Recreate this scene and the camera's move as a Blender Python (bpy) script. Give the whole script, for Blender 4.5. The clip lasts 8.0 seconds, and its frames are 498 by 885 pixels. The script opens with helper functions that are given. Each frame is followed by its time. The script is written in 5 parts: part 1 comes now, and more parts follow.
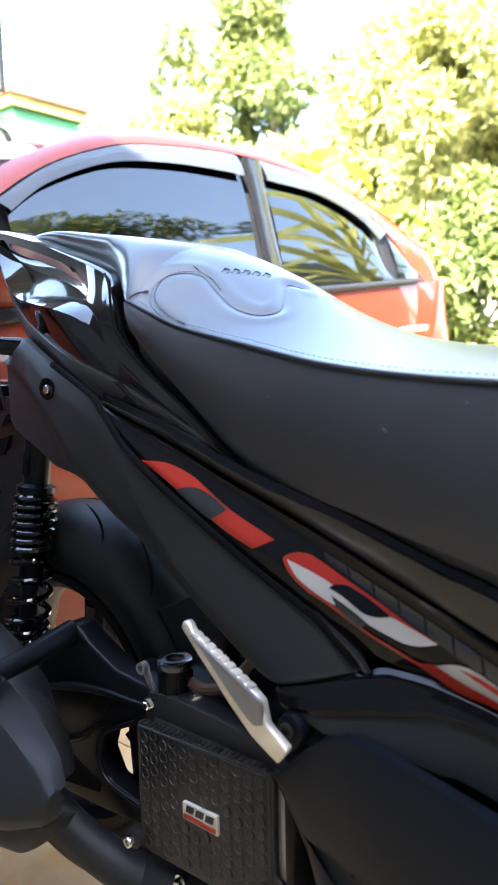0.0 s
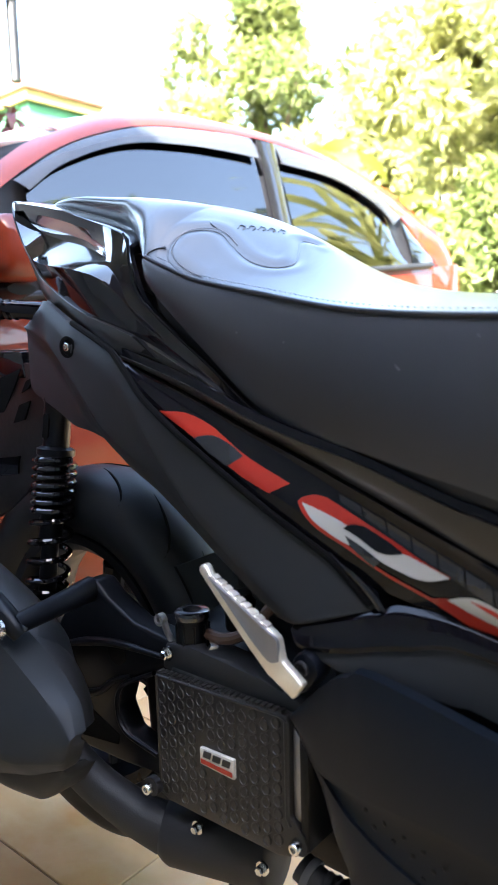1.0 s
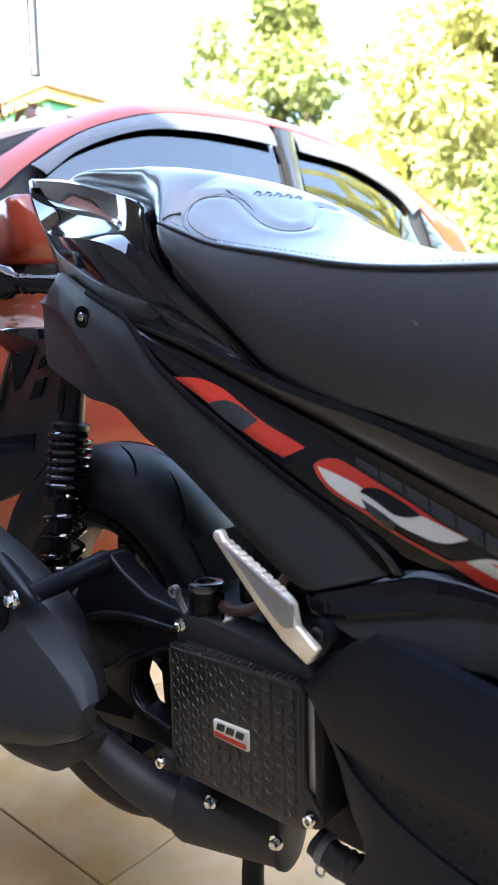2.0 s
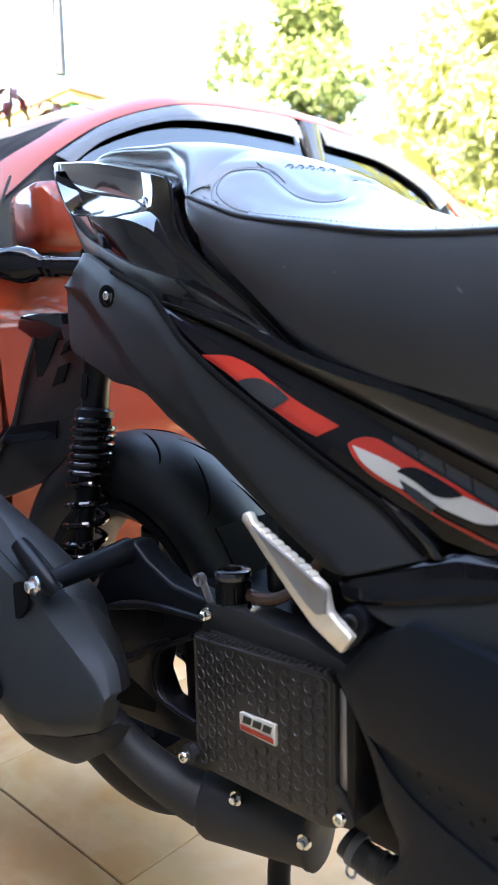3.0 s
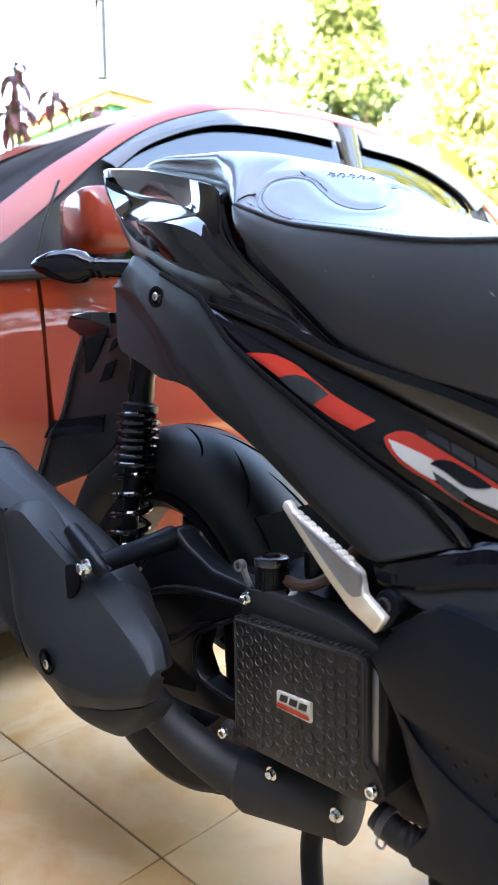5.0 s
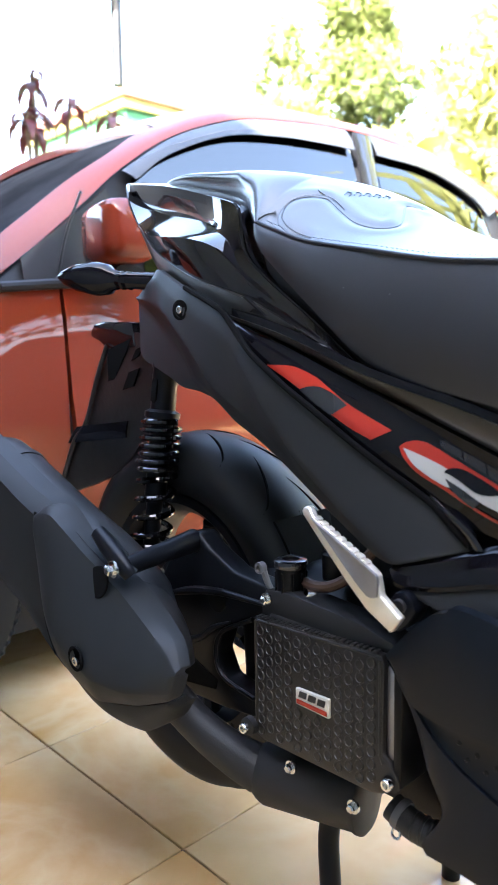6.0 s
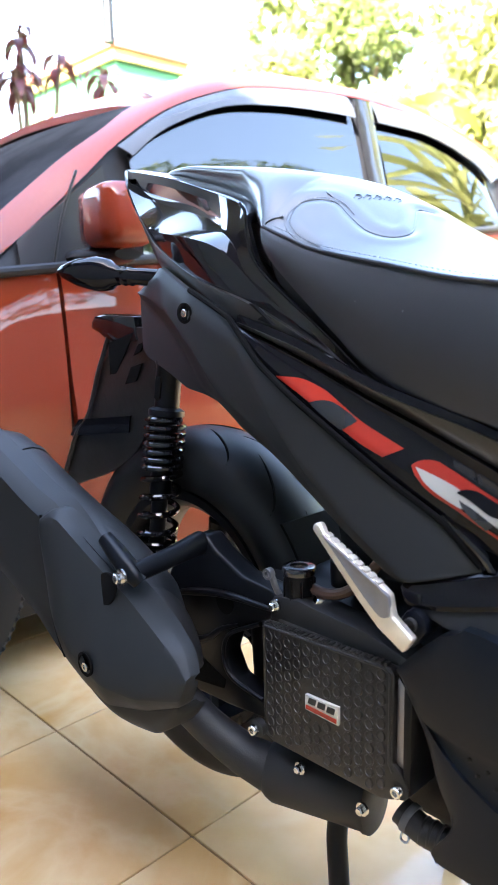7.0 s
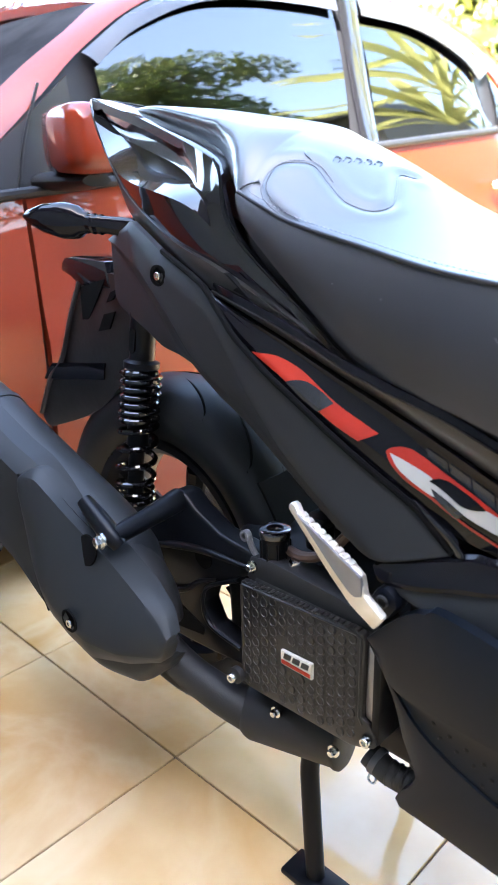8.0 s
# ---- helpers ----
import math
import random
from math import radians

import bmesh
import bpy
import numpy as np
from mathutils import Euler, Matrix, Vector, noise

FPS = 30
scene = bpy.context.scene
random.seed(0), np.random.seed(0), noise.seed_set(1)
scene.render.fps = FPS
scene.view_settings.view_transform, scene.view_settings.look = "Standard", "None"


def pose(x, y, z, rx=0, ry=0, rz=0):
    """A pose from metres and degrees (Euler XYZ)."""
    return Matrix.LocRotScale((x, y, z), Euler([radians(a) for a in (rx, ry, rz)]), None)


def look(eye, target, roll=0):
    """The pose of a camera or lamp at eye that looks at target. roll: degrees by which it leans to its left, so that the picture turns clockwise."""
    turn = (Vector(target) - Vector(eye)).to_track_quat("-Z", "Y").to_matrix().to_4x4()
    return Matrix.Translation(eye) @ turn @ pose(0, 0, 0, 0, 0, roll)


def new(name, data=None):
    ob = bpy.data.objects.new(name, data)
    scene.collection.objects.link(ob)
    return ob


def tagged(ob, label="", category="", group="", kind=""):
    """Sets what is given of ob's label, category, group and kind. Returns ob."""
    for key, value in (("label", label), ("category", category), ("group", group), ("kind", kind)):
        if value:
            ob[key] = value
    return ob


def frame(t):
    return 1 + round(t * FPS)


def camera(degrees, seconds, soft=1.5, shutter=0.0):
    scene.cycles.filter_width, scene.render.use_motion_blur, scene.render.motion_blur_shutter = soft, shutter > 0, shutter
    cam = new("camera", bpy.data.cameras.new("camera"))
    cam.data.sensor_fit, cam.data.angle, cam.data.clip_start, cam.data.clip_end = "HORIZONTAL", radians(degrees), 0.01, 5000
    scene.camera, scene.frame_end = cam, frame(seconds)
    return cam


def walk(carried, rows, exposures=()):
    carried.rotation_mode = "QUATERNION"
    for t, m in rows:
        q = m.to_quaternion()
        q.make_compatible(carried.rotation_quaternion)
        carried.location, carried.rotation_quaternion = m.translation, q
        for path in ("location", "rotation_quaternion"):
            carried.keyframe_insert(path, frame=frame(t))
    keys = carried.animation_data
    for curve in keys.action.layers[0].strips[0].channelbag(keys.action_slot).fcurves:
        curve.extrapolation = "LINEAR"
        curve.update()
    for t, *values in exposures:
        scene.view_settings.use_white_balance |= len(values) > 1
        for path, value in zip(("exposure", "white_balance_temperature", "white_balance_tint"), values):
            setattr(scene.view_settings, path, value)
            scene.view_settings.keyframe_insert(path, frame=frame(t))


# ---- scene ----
cam = camera(37.1, 8.0)
METRES, EYE, TILT, LEAN, TURN = 0.39, 0.84, -8.0, 1.5, 39.0
ROWS = [
    (0.0, 0.0, 0.0, 0.0, 0.0, 0.0, -0.0),
    (0.5, -0.0095, -0.0274, -0.0653, 0.61, -0.11, 0.07),
    (1.0, -0.0042, -0.0403, -0.1177, 1.08, -0.22, 0.04),
    (1.5, -0.0007, -0.0352, -0.1626, 1.69, -0.26, -0.05),
    (3.0, -0.0247, 0.056, -0.2606, 4.01, 0.13, -0.58),
    (3.5, -0.0512, 0.0769, -0.2718, 4.64, 0.21, -0.81),
    (4.0, -0.0699, 0.0455, -0.2687, 5.11, 0.14, -1.03),
    (4.5, -0.0578, -0.0038, -0.2723, 5.7, 0.07, -1.23),
    (6.0, -0.0556, -0.1541, -0.2598, 7.32, 0.1, -1.39),
    (6.5, -0.0847, -0.1764, -0.1964, 7.28, -0.0, -1.24),
    (7.0, -0.0971, -0.1326, -0.1105, 6.97, -3.24, -0.96),
    (7.5, -0.1073, -0.1409, 0.031, 6.47, -6.91, -0.81),
    (8.0, -0.0989, -0.1058, 0.1251, 5.24, -11.89, -0.83),
]
walk(cam, [(t, pose(0, 0, EYE, TILT, LEAN, TURN) @ pose(METRES * x, METRES * y, METRES * z, 90 + pitch, roll, yaw)) for t, x, y, z, yaw, pitch, roll in ROWS],
     [(0.0, 4.18), (1.5, 4.25), (3.0, 4.47), (4.5, 4.60), (6.5, 4.56), (8.0, 4.9)])

cam.data.dof.use_dof, cam.data.dof.focus_distance, cam.data.dof.aperture_fstop = True, 0.95, 9.0

# ---- daylight ----
SUN_EL, SUN_AZ = 40.0, -62.0          # degrees; azimuth from +x towards +y
world = bpy.data.worlds.new("world")
scene.world = world
world.use_nodes = True
wn = world.node_tree.nodes
sky = wn.new("ShaderNodeTexSky")
sky.sky_type, sky.sun_disc = "NISHITA", False
sky.sun_elevation, sky.sun_rotation = radians(SUN_EL), radians(90 - SUN_AZ)
sky.dust_density, sky.ozone_density = 3.0, 0.2
world.node_tree.links.new(sky.outputs[0], wn["Background"].inputs[0])
wn["Background"].inputs[1].default_value = 0.15
sun = new("sun", bpy.data.lights.new("sun", "SUN"))
sun.data.energy, sun.data.angle, sun.data.color = 5.0, radians(0.5), (1.0, 0.95, 0.86)
sd = Vector((math.cos(radians(SUN_EL)) * math.cos(radians(SUN_AZ)), math.cos(radians(SUN_EL)) * math.sin(radians(SUN_AZ)), math.sin(radians(SUN_EL))))
sun.matrix_world = look(sd * 20, (0, 0, 0))


# ---- materials ----
def material(name, colour, rough=0.5, metal=0.0, vary=0.15, scale=8.0, bump=0.0, bump_scale=60.0, coat=0.0, coat_rough=0.03,
             rough_vary=0.08, second=None, stain=0.0, per_piece=0.0, transmission=0.0, ior=1.5, spec=0.5, leafy=0.0):
    """Principled surface with variation at two scales, fine relief and uneven gloss."""
    m = bpy.data.materials.new(name)
    m.use_nodes = True
    nt = m.node_tree
    n, l = nt.nodes, nt.links
    b = n["Principled BSDF"]
    b.inputs["Metallic"].default_value = metal
    b.inputs["IOR"].default_value = ior
    b.inputs["Specular IOR Level"].default_value = spec
    b.inputs["Coat Weight"].default_value = coat
    b.inputs["Coat Roughness"].default_value = coat_rough
    b.inputs["Transmission Weight"].default_value = transmission
    tc = n.new("ShaderNodeTexCoord")
    big, fine = n.new("ShaderNodeTexNoise"), n.new("ShaderNodeTexNoise")
    big.inputs["Scale"].default_value, fine.inputs["Scale"].default_value = scale, bump_scale
    big.inputs["Detail"].default_value, fine.inputs["Detail"].default_value = 5.0, 3.0
    for t in (big, fine):
        l.new(tc.outputs["Object"], t.inputs["Vector"])
    ramp = n.new("ShaderNodeMix")
    ramp.data_type = "RGBA"
    dark = [c * (1 - vary) for c in colour] + [1]
    light = list(second) + [1] if second else [min(1, c * (1 + vary)) for c in colour] + [1]
    ramp.inputs[6].default_value, ramp.inputs[7].default_value = dark, light
    rr = n.new("ShaderNodeMapRange")
    rr.inputs[1].default_value, rr.inputs[2].default_value = 0.3, 0.7
    l.new(big.outputs[0], rr.inputs[0])
    l.new(rr.outputs[0], ramp.inputs[0])
    out = ramp.outputs[2]
    if stain:
        st = n.new("ShaderNodeTexNoise")
        st.inputs["Scale"].default_value, st.inputs["Detail"].default_value = scale * 0.23, 6.0
        l.new(tc.outputs["Object"], st.inputs["Vector"])
        mr = n.new("ShaderNodeMapRange")
        mr.inputs[1].default_value, mr.inputs[2].default_value, mr.inputs[4].default_value = 0.5, 0.72, stain
        l.new(st.outputs[0], mr.inputs[0])
        mx = n.new("ShaderNodeMix")
        mx.data_type = "RGBA"
        mx.inputs[7].default_value = [c * 0.5 for c in colour] + [1]
        l.new(mr.outputs[0], mx.inputs[0])
        l.new(out, mx.inputs[6])
        out = mx.outputs[2]
    if per_piece:
        oi = n.new("ShaderNodeNewGeometry" if leafy else "ShaderNodeObjectInfo")
        hv = n.new("ShaderNodeHueSaturation")
        mr = n.new("ShaderNodeMapRange")
        mr.inputs[3].default_value, mr.inputs[4].default_value = 1 - per_piece, 1 + per_piece
        l.new(oi.outputs["Random Per Island" if leafy else "Random"], mr.inputs[0])
        l.new(mr.outputs[0], hv.inputs["Value"])
        l.new(out, hv.inputs["Color"])
        out = hv.outputs[0]
    l.new(out, b.inputs["Base Color"])
    mr = n.new("ShaderNodeMapRange")
    mr.inputs[3].default_value, mr.inputs[4].default_value = max(0.0, rough - rough_vary), min(1.0, rough + rough_vary)
    l.new(big.outputs[0], mr.inputs[0])
    l.new(mr.outputs[0], b.inputs["Roughness"])
    if bump:
        bp = n.new("ShaderNodeBump")
        bp.inputs["Strength"].default_value, bp.inputs["Distance"].default_value = 1.0, bump
        l.new(fine.outputs[0], bp.inputs["Height"])
        l.new(bp.outputs[0], b.inputs["Normal"])
    if leafy:
        tr = n.new("ShaderNodeBsdfTranslucent")
        mixs = n.new("ShaderNodeMixShader")
        mixs.inputs[0].default_value = leafy
        l.new(out, tr.inputs["Color"])
        l.new(b.outputs[0], mixs.inputs[1])
        l.new(tr.outputs[0], mixs.inputs[2])
        l.new(mixs.outputs[0], n["Material Output"].inputs[0])
    return m


M_MATTE = material("matte_black_plastic", (0.0145, 0.016, 0.0185), 0.52, spec=0.36, bump=0.0001, bump_scale=900, scale=5, rough_vary=0.05)
M_MATTE2 = material("rough_black_plastic", (0.010, 0.010, 0.011), 0.6, bump=0.0002, bump_scale=500, scale=7)
M_GLOSS = material("gloss_black_paint", (0.006, 0.006, 0.008), 0.12, spec=0.12, coat=1.0, coat_rough=0.02, scale=3, rough_vary=0.02)
M_GLOSSLOW = material("deep_gloss_black_plastic", (0.0045, 0.0045, 0.0065), 0.1, spec=0.1, coat=0.3, coat_rough=0.015, scale=3, rough_vary=0.02)
M_BLADE = material("satin_black_trim", (0.017, 0.0155, 0.0135), 0.3, spec=0.4, coat=0.4, coat_rough=0.12, scale=4, rough_vary=0.04)
M_GUARD = material("black_powder_coat", (0.021, 0.019, 0.018), 0.33, spec=0.42, scale=12, bump=0.0003, bump_scale=400)
M_SATIN = material("satin_black_metal", (0.0042, 0.0050, 0.0072), 0.36, spec=0.18, scale=10, bump=0.0001, bump_scale=300)
M_SEAT = material("black_seat_vinyl", (0.029, 0.0305, 0.036), 0.4, bump=0.00012, bump_scale=700, scale=6, rough_vary=0.06)
M_SEATTOP = material("grey_seat_leather", (0.024, 0.025, 0.027), 0.38, coat=0.6, coat_rough=0.22, spec=0.6, bump=0.00012, bump_scale=700, scale=6, rough_vary=0.06)
M_THREAD = material("grey_thread", (0.16, 0.16, 0.17), 0.7, bump_scale=900)
M_RUBBER = material("tyre_rubber", (0.0095, 0.0105, 0.0125), 0.46, spec=0.35, bump=0.00015, bump_scale=500, scale=9, stain=0.3)
# near-black that carries the shade of grooves, gaps and recesses in its colour
M_GAPSHADE = material("gap_shade_black", (0.003, 0.003, 0.003), 0.95, spec=0.1)
M_HOSE = material("black_hose_rubber", (0.014, 0.014, 0.015), 0.5, bump=0.0004, bump_scale=200)
M_PEGGREY = material("grey_cast_aluminium", (0.3, 0.29, 0.3), 0.42, metal=0.8, bump=0.0003, bump_scale=250, scale=20)
M_BADGE = material("cream_enamel", (0.66, 0.63, 0.55), 0.3, coat=0.5, scale=20, vary=0.05)
M_SHOCK = material("black_anodised_metal", (0.004, 0.005, 0.008), 0.3, spec=0.14, scale=20)
M_EXHAUST = material("matte_exhaust_cover", (0.0185, 0.0205, 0.0225), 0.5, spec=0.24, bump=0.0001, bump_scale=800, scale=6, rough_vary=0.06)
M_BELLY = material("blue_black_plastic", (0.0042, 0.0072, 0.0122), 0.38, spec=0.22, bump=0.0001, bump_scale=900, scale=5, rough_vary=0.06)
M_PEG = material("cast_silver_aluminium", (0.84, 0.77, 0.66), 0.4, metal=0.75, bump=0.0002, bump_scale=300, scale=25)
M_CAP = material("satin_cap_plastic", (0.02, 0.017, 0.019), 0.22, coat=1.0, scale=20, bump=0.0001, bump_scale=400)
M_BROWNHOSE = material("brown_hose_rubber", (0.1, 0.05, 0.03), 0.5, scale=30)
M_CHROME = material("bright_steel", (0.7, 0.7, 0.68), 0.2, metal=1.0, scale=30)
M_BRACKET = material("scuffed_black_plastic", (0.017, 0.0165, 0.017), 0.32, vary=0.4, scale=40, stain=0.2, bump=0.0004, bump_scale=120)
M_RED = material("red_decal", (0.37, 0.024, 0.014), 0.2, spec=0.25, coat=0.5, coat_rough=0.03, scale=12, vary=0.1)
M_WHITE = material("pale_grey_decal", (0.45, 0.44, 0.42), 0.25, coat=0.8, scale=12, vary=0.06)
M_DECALBLACK = material("graphite_decal", (0.018, 0.019, 0.023), 0.25, coat=0.4, scale=40, vary=0.3)
M_FINS = material("radiator_fins", (0.1, 0.1, 0.1), 0.5, metal=0.6, scale=60, vary=0.3)
M_CARPAINT = material("red_orange_car_paint", (0.135, 0.0135, 0.003), 0.45, metal=0.0, spec=0.1, coat=0.75, coat_rough=0.02, scale=2, vary=0.06, rough_vary=0.03)
M_CARTRIM = material("black_car_trim", (0.012, 0.0125, 0.015), 0.4, scale=6, spec=0.15)
M_CARGLASS = material("tinted_car_glass", (0.03, 0.035, 0.04), 0.01, transmission=1.0, ior=1.8, rough_vary=0.005, vary=0.02, spec=0.5)
# no mirror reflection; the screen's dark reflected tone is put into the colour
M_SCREEN = material("dark_unreflecting_windscreen", (0.02, 0.022, 0.026), 0.3, spec=0.0, ior=1.3, vary=0.4, scale=5, rough_vary=0.06)
M_VISOR = material("smoked_acrylic", (0.03, 0.032, 0.036), 0.12, ior=1.42, rough_vary=0.02, scale=3)
M_TILE = material("beige_glazed_tile", (0.54, 0.298, 0.098), 0.07, vary=0.1, second=(0.68, 0.475, 0.262), scale=3.6, bump=0.0002, bump_scale=25, per_piece=0.06, stain=0.12, rough_vary=0.05)


def veined(m, vein, amount):
    """Lays cloudy veins over a tile's colour, each tile cut from another place of the pattern."""
    n, l = m.node_tree.nodes, m.node_tree.links
    b = n["Principled BSDF"]
    oi, tc = n.new("ShaderNodeObjectInfo"), n["Texture Coordinate"]
    sc, add = n.new("ShaderNodeVectorMath"), n.new("ShaderNodeVectorMath")
    sc.operation, add.operation = "SCALE", "ADD"
    sc.inputs[0].default_value = (7.3, 11.9, 0.0)
    l.new(oi.outputs["Random"], sc.inputs["Scale"])
    l.new(tc.outputs["Object"], add.inputs[0])
    l.new(sc.outputs[0], add.inputs[1])
    for t in [x for x in n if x.type == "TEX_NOISE"]:
        l.new(add.outputs[0], t.inputs["Vector"])
    warp = n.new("ShaderNodeTexNoise")
    warp.inputs["Scale"].default_value, warp.inputs["Detail"].default_value, warp.inputs["Distortion"].default_value = 2.6, 6.0, 0.8
    l.new(add.outputs[0], warp.inputs["Vector"])
    mr = n.new("ShaderNodeMapRange")
    mr.inputs[1].default_value, mr.inputs[2].default_value, mr.inputs[3].default_value, mr.inputs[4].default_value = 0.42, 0.58, 0.0, 1.0
    l.new(warp.outputs[0], mr.inputs[0])
    pk = n.new("ShaderNodeMath")
    pk.operation = "PINGPONG"
    pk.inputs[1].default_value = 0.5
    l.new(mr.outputs[0], pk.inputs[0])
    am = n.new("ShaderNodeMath")
    am.operation = "MULTIPLY"
    am.inputs[1].default_value = amount
    l.new(pk.outputs[0], am.inputs[0])
    mx = n.new("ShaderNodeMix")
    mx.data_type = "RGBA"
    mx.inputs[7].default_value = [*vein, 1]
    l.new(am.outputs[0], mx.inputs[0])
    l.new(b.inputs["Base Color"].links[0].from_socket, mx.inputs[6])
    l.new(mx.outputs[2], b.inputs["Base Color"])


veined(M_TILE, (0.72, 0.58, 0.39), 0.55)
M_GROUT = material("brown_grout", (0.16, 0.1, 0.06), 0.85, scale=30, bump=0.001)
M_GROUND = material("garden_soil", (0.12, 0.09, 0.05), 0.95, second=(0.1, 0.13, 0.04), scale=1.5, bump=0.01, bump_scale=12)
M_WALL = material("greyish_wall_paint", (0.21, 0.195, 0.18), 0.85, scale=2, stain=0.2, bump=0.0006, bump_scale=90)
M_ROOF = material("grey_roof_sheet", (0.1, 0.09, 0.08), 0.6, metal=0.2, scale=2, stain=0.3)
# rod grey taken down to near-black, the roof's shade put into the colour
M_RODPAINT = material("shaded_rod_grey", (0.005, 0.0055, 0.007), 0.5, scale=10)
M_STEEL = material("painted_steel", (0.12, 0.12, 0.13), 0.5, scale=10)
M_LEAF = material("lime_leaves", (0.2, 0.225, 0.06), 0.5, second=(0.46, 0.46, 0.2), scale=1.2, per_piece=0.35, leafy=0.45)
M_BANANA = material("banana_leaf", (0.15, 0.18, 0.02), 0.45, second=(0.24, 0.26, 0.04), scale=3, per_piece=0.25, leafy=0.5)
M_LEAFDARK = material("dark_leaves", (0.09, 0.13, 0.035), 0.5, second=(0.15, 0.18, 0.05), scale=1.0, per_piece=0.35, leafy=0.35)
M_BARK = material("bark", (0.12, 0.09, 0.06), 0.9, scale=6, bump=0.006, bump_scale=30)
M_REDLEAF = material("burgundy_leaves", (0.055, 0.012, 0.014), 0.5, second=(0.11, 0.02, 0.024), scale=6, per_piece=0.3, leafy=0.2)
M_GREENPAINT = material("green_wall_paint", (0.04, 0.16, 0.08), 0.8, scale=3, stain=0.3)
M_YELLOWPAINT = material("yellow_trim_paint", (0.22, 0.19, 0.06), 0.7, scale=3, stain=0.2)
M_REDPAINT = material("red_trim_paint", (0.3, 0.1, 0.08), 0.7, scale=3, stain=0.2)


# ---- building helpers ----
def mesh_object(name, verts, faces, mat, smooth=True, bevel=0.0, segs=2, angle=35.0):
    me = bpy.data.meshes.new(name)
    me.from_pydata([tuple(v) for v in verts], [], [tuple(f) for f in faces])
    bm = bmesh.new()
    bm.from_mesh(me)
    bmesh.ops.remove_doubles(bm, verts=bm.verts, dist=1e-6)
    bmesh.ops.recalc_face_normals(bm, faces=bm.faces)
    if bevel:
        sharp = [e for e in bm.edges if len(e.link_faces) == 2 and e.calc_face_angle() > radians(angle)]
        bmesh.ops.bevel(bm, geom=sharp, offset=bevel, segments=segs, affect="EDGES", profile=0.5)
    for f in bm.faces:
        f.smooth = smooth
    if smooth:
        for e in bm.edges:
            if len(e.link_faces) == 2 and e.calc_face_angle() > radians(angle):
                e.smooth = False
    bm.to_mesh(me)
    bm.free()
    me.materials.append(mat)
    return new(name, me)


BASE = {}


def thing(name, x, y, z, label, category, group="", kind="", local=False):
    ob = new(name)
    ob.location = (x, y, z)
    ob.empty_display_size = 0.1
    if not local:
        BASE[ob.name] = (x, y, z)
    return tagged(ob, label, category, group, kind)


def part(name, geo, mat, parent, label="", **kw):
    """A mesh given in the thing's own metres (or, under BASE, in the yard's metres), as a child of parent."""
    root = parent
    while root.parent:
        root = root.parent
    verts = np.array([tuple(v) for v in geo[0]], float)
    if root.name in BASE:
        verts = verts - np.array(BASE[root.name])
    ob = mesh_object(name, verts, geo[1], mat, **kw)
    ob.parent = parent
    return tagged(ob, label)


def curve(points, n):
    """n points evenly along a Catmull-Rom curve through points."""
    p = np.array(points, float)
    if len(p) == 2:
        return p[0] + (p[1] - p[0]) * np.linspace(0, 1, n)[:, None]
    q = np.vstack([2 * p[0] - p[1], p, 2 * p[-1] - p[-2]])
    fine = []
    for i in range(1, len(q) - 2):
        a, b, c, d = q[i - 1], q[i], q[i + 1], q[i + 2]
        for t in np.linspace(0, 1, 16, endpoint=False):
            fine.append(0.5 * (2 * b + (c - a) * t + (2 * a - 5 * b + 4 * c - d) * t * t + (3 * b - a - 3 * c + d) * t ** 3))
    fine = np.array(fine + [p[-1]])
    s = np.concatenate([[0], np.cumsum(np.linalg.norm(np.diff(fine, axis=0), axis=1))])
    u = np.linspace(0, s[-1], n)
    return np.stack([np.interp(u, s, fine[:, k]) for k in range(p.shape[1])], 1)


def join(*geos):
    vs, fs, o = [], [], 0
    for v, f in geos:
        v = [tuple(a) for a in v]
        vs += v
        fs += [tuple(i + o for i in g) for g in f]
        o += len(v)
    return vs, fs


def grid_faces(n, m, close_u=False, close_v=False, o=0):
    fs = []
    for i in range(n if close_u else n - 1):
        for j in range(m if close_v else m - 1):
            a, b = i, (i + 1) % n
            c, d = j, (j + 1) % m
            fs.append((o + a * m + c, o + b * m + c, o + b * m + d, o + a * m + d))
    return fs


def sheet(a, b, n=28, m=9, bulge=0.0, thick=0.004, out=(0, -1, 0), prof=None, even=0.5):
    """A panel between the edge curves a and b, bulging outwards by bulge or by the cross profile prof, with thickness and rims."""
    ca, cb = curve(a, n), curve(b, n)
    v = np.linspace(0, 1, m)
    if callable(prof):
        off = np.array([[prof(u, w) for w in v] for u in np.linspace(0, 1, n)])
    else:
        off = (np.interp(v, [q[0] for q in prof], [q[1] for q in prof]) if prof else bulge * np.sin(np.pi * v) ** 0.8)[None, :]
    wide = np.linalg.norm(ca - cb, axis=1)
    wide = (wide / wide.max())[:, None, None] ** even
    g = ca[:, None, :] * (1 - v)[None, :, None] + cb[:, None, :] * v[None, :, None] + np.array(out, float)[None, None, :] * off[:, :, None] * wide
    back = g - np.array(out, float) * thick
    verts = list(g.reshape(-1, 3)) + list(back.reshape(-1, 3))
    k = n * m
    fs = grid_faces(n, m) + [tuple(reversed(f)) for f in grid_faces(n, m, o=k)]
    rim = [i * m for i in range(n)] + [(n - 1) * m + j for j in range(1, m)] + [i * m + m - 1 for i in range(n - 2, -1, -1)] + [j for j in range(m - 2, 0, -1)]
    for i in range(len(rim)):
        p, q = rim[i], rim[(i + 1) % len(rim)]
        fs.append((p, q, q + k, p + k))
    return verts, fs


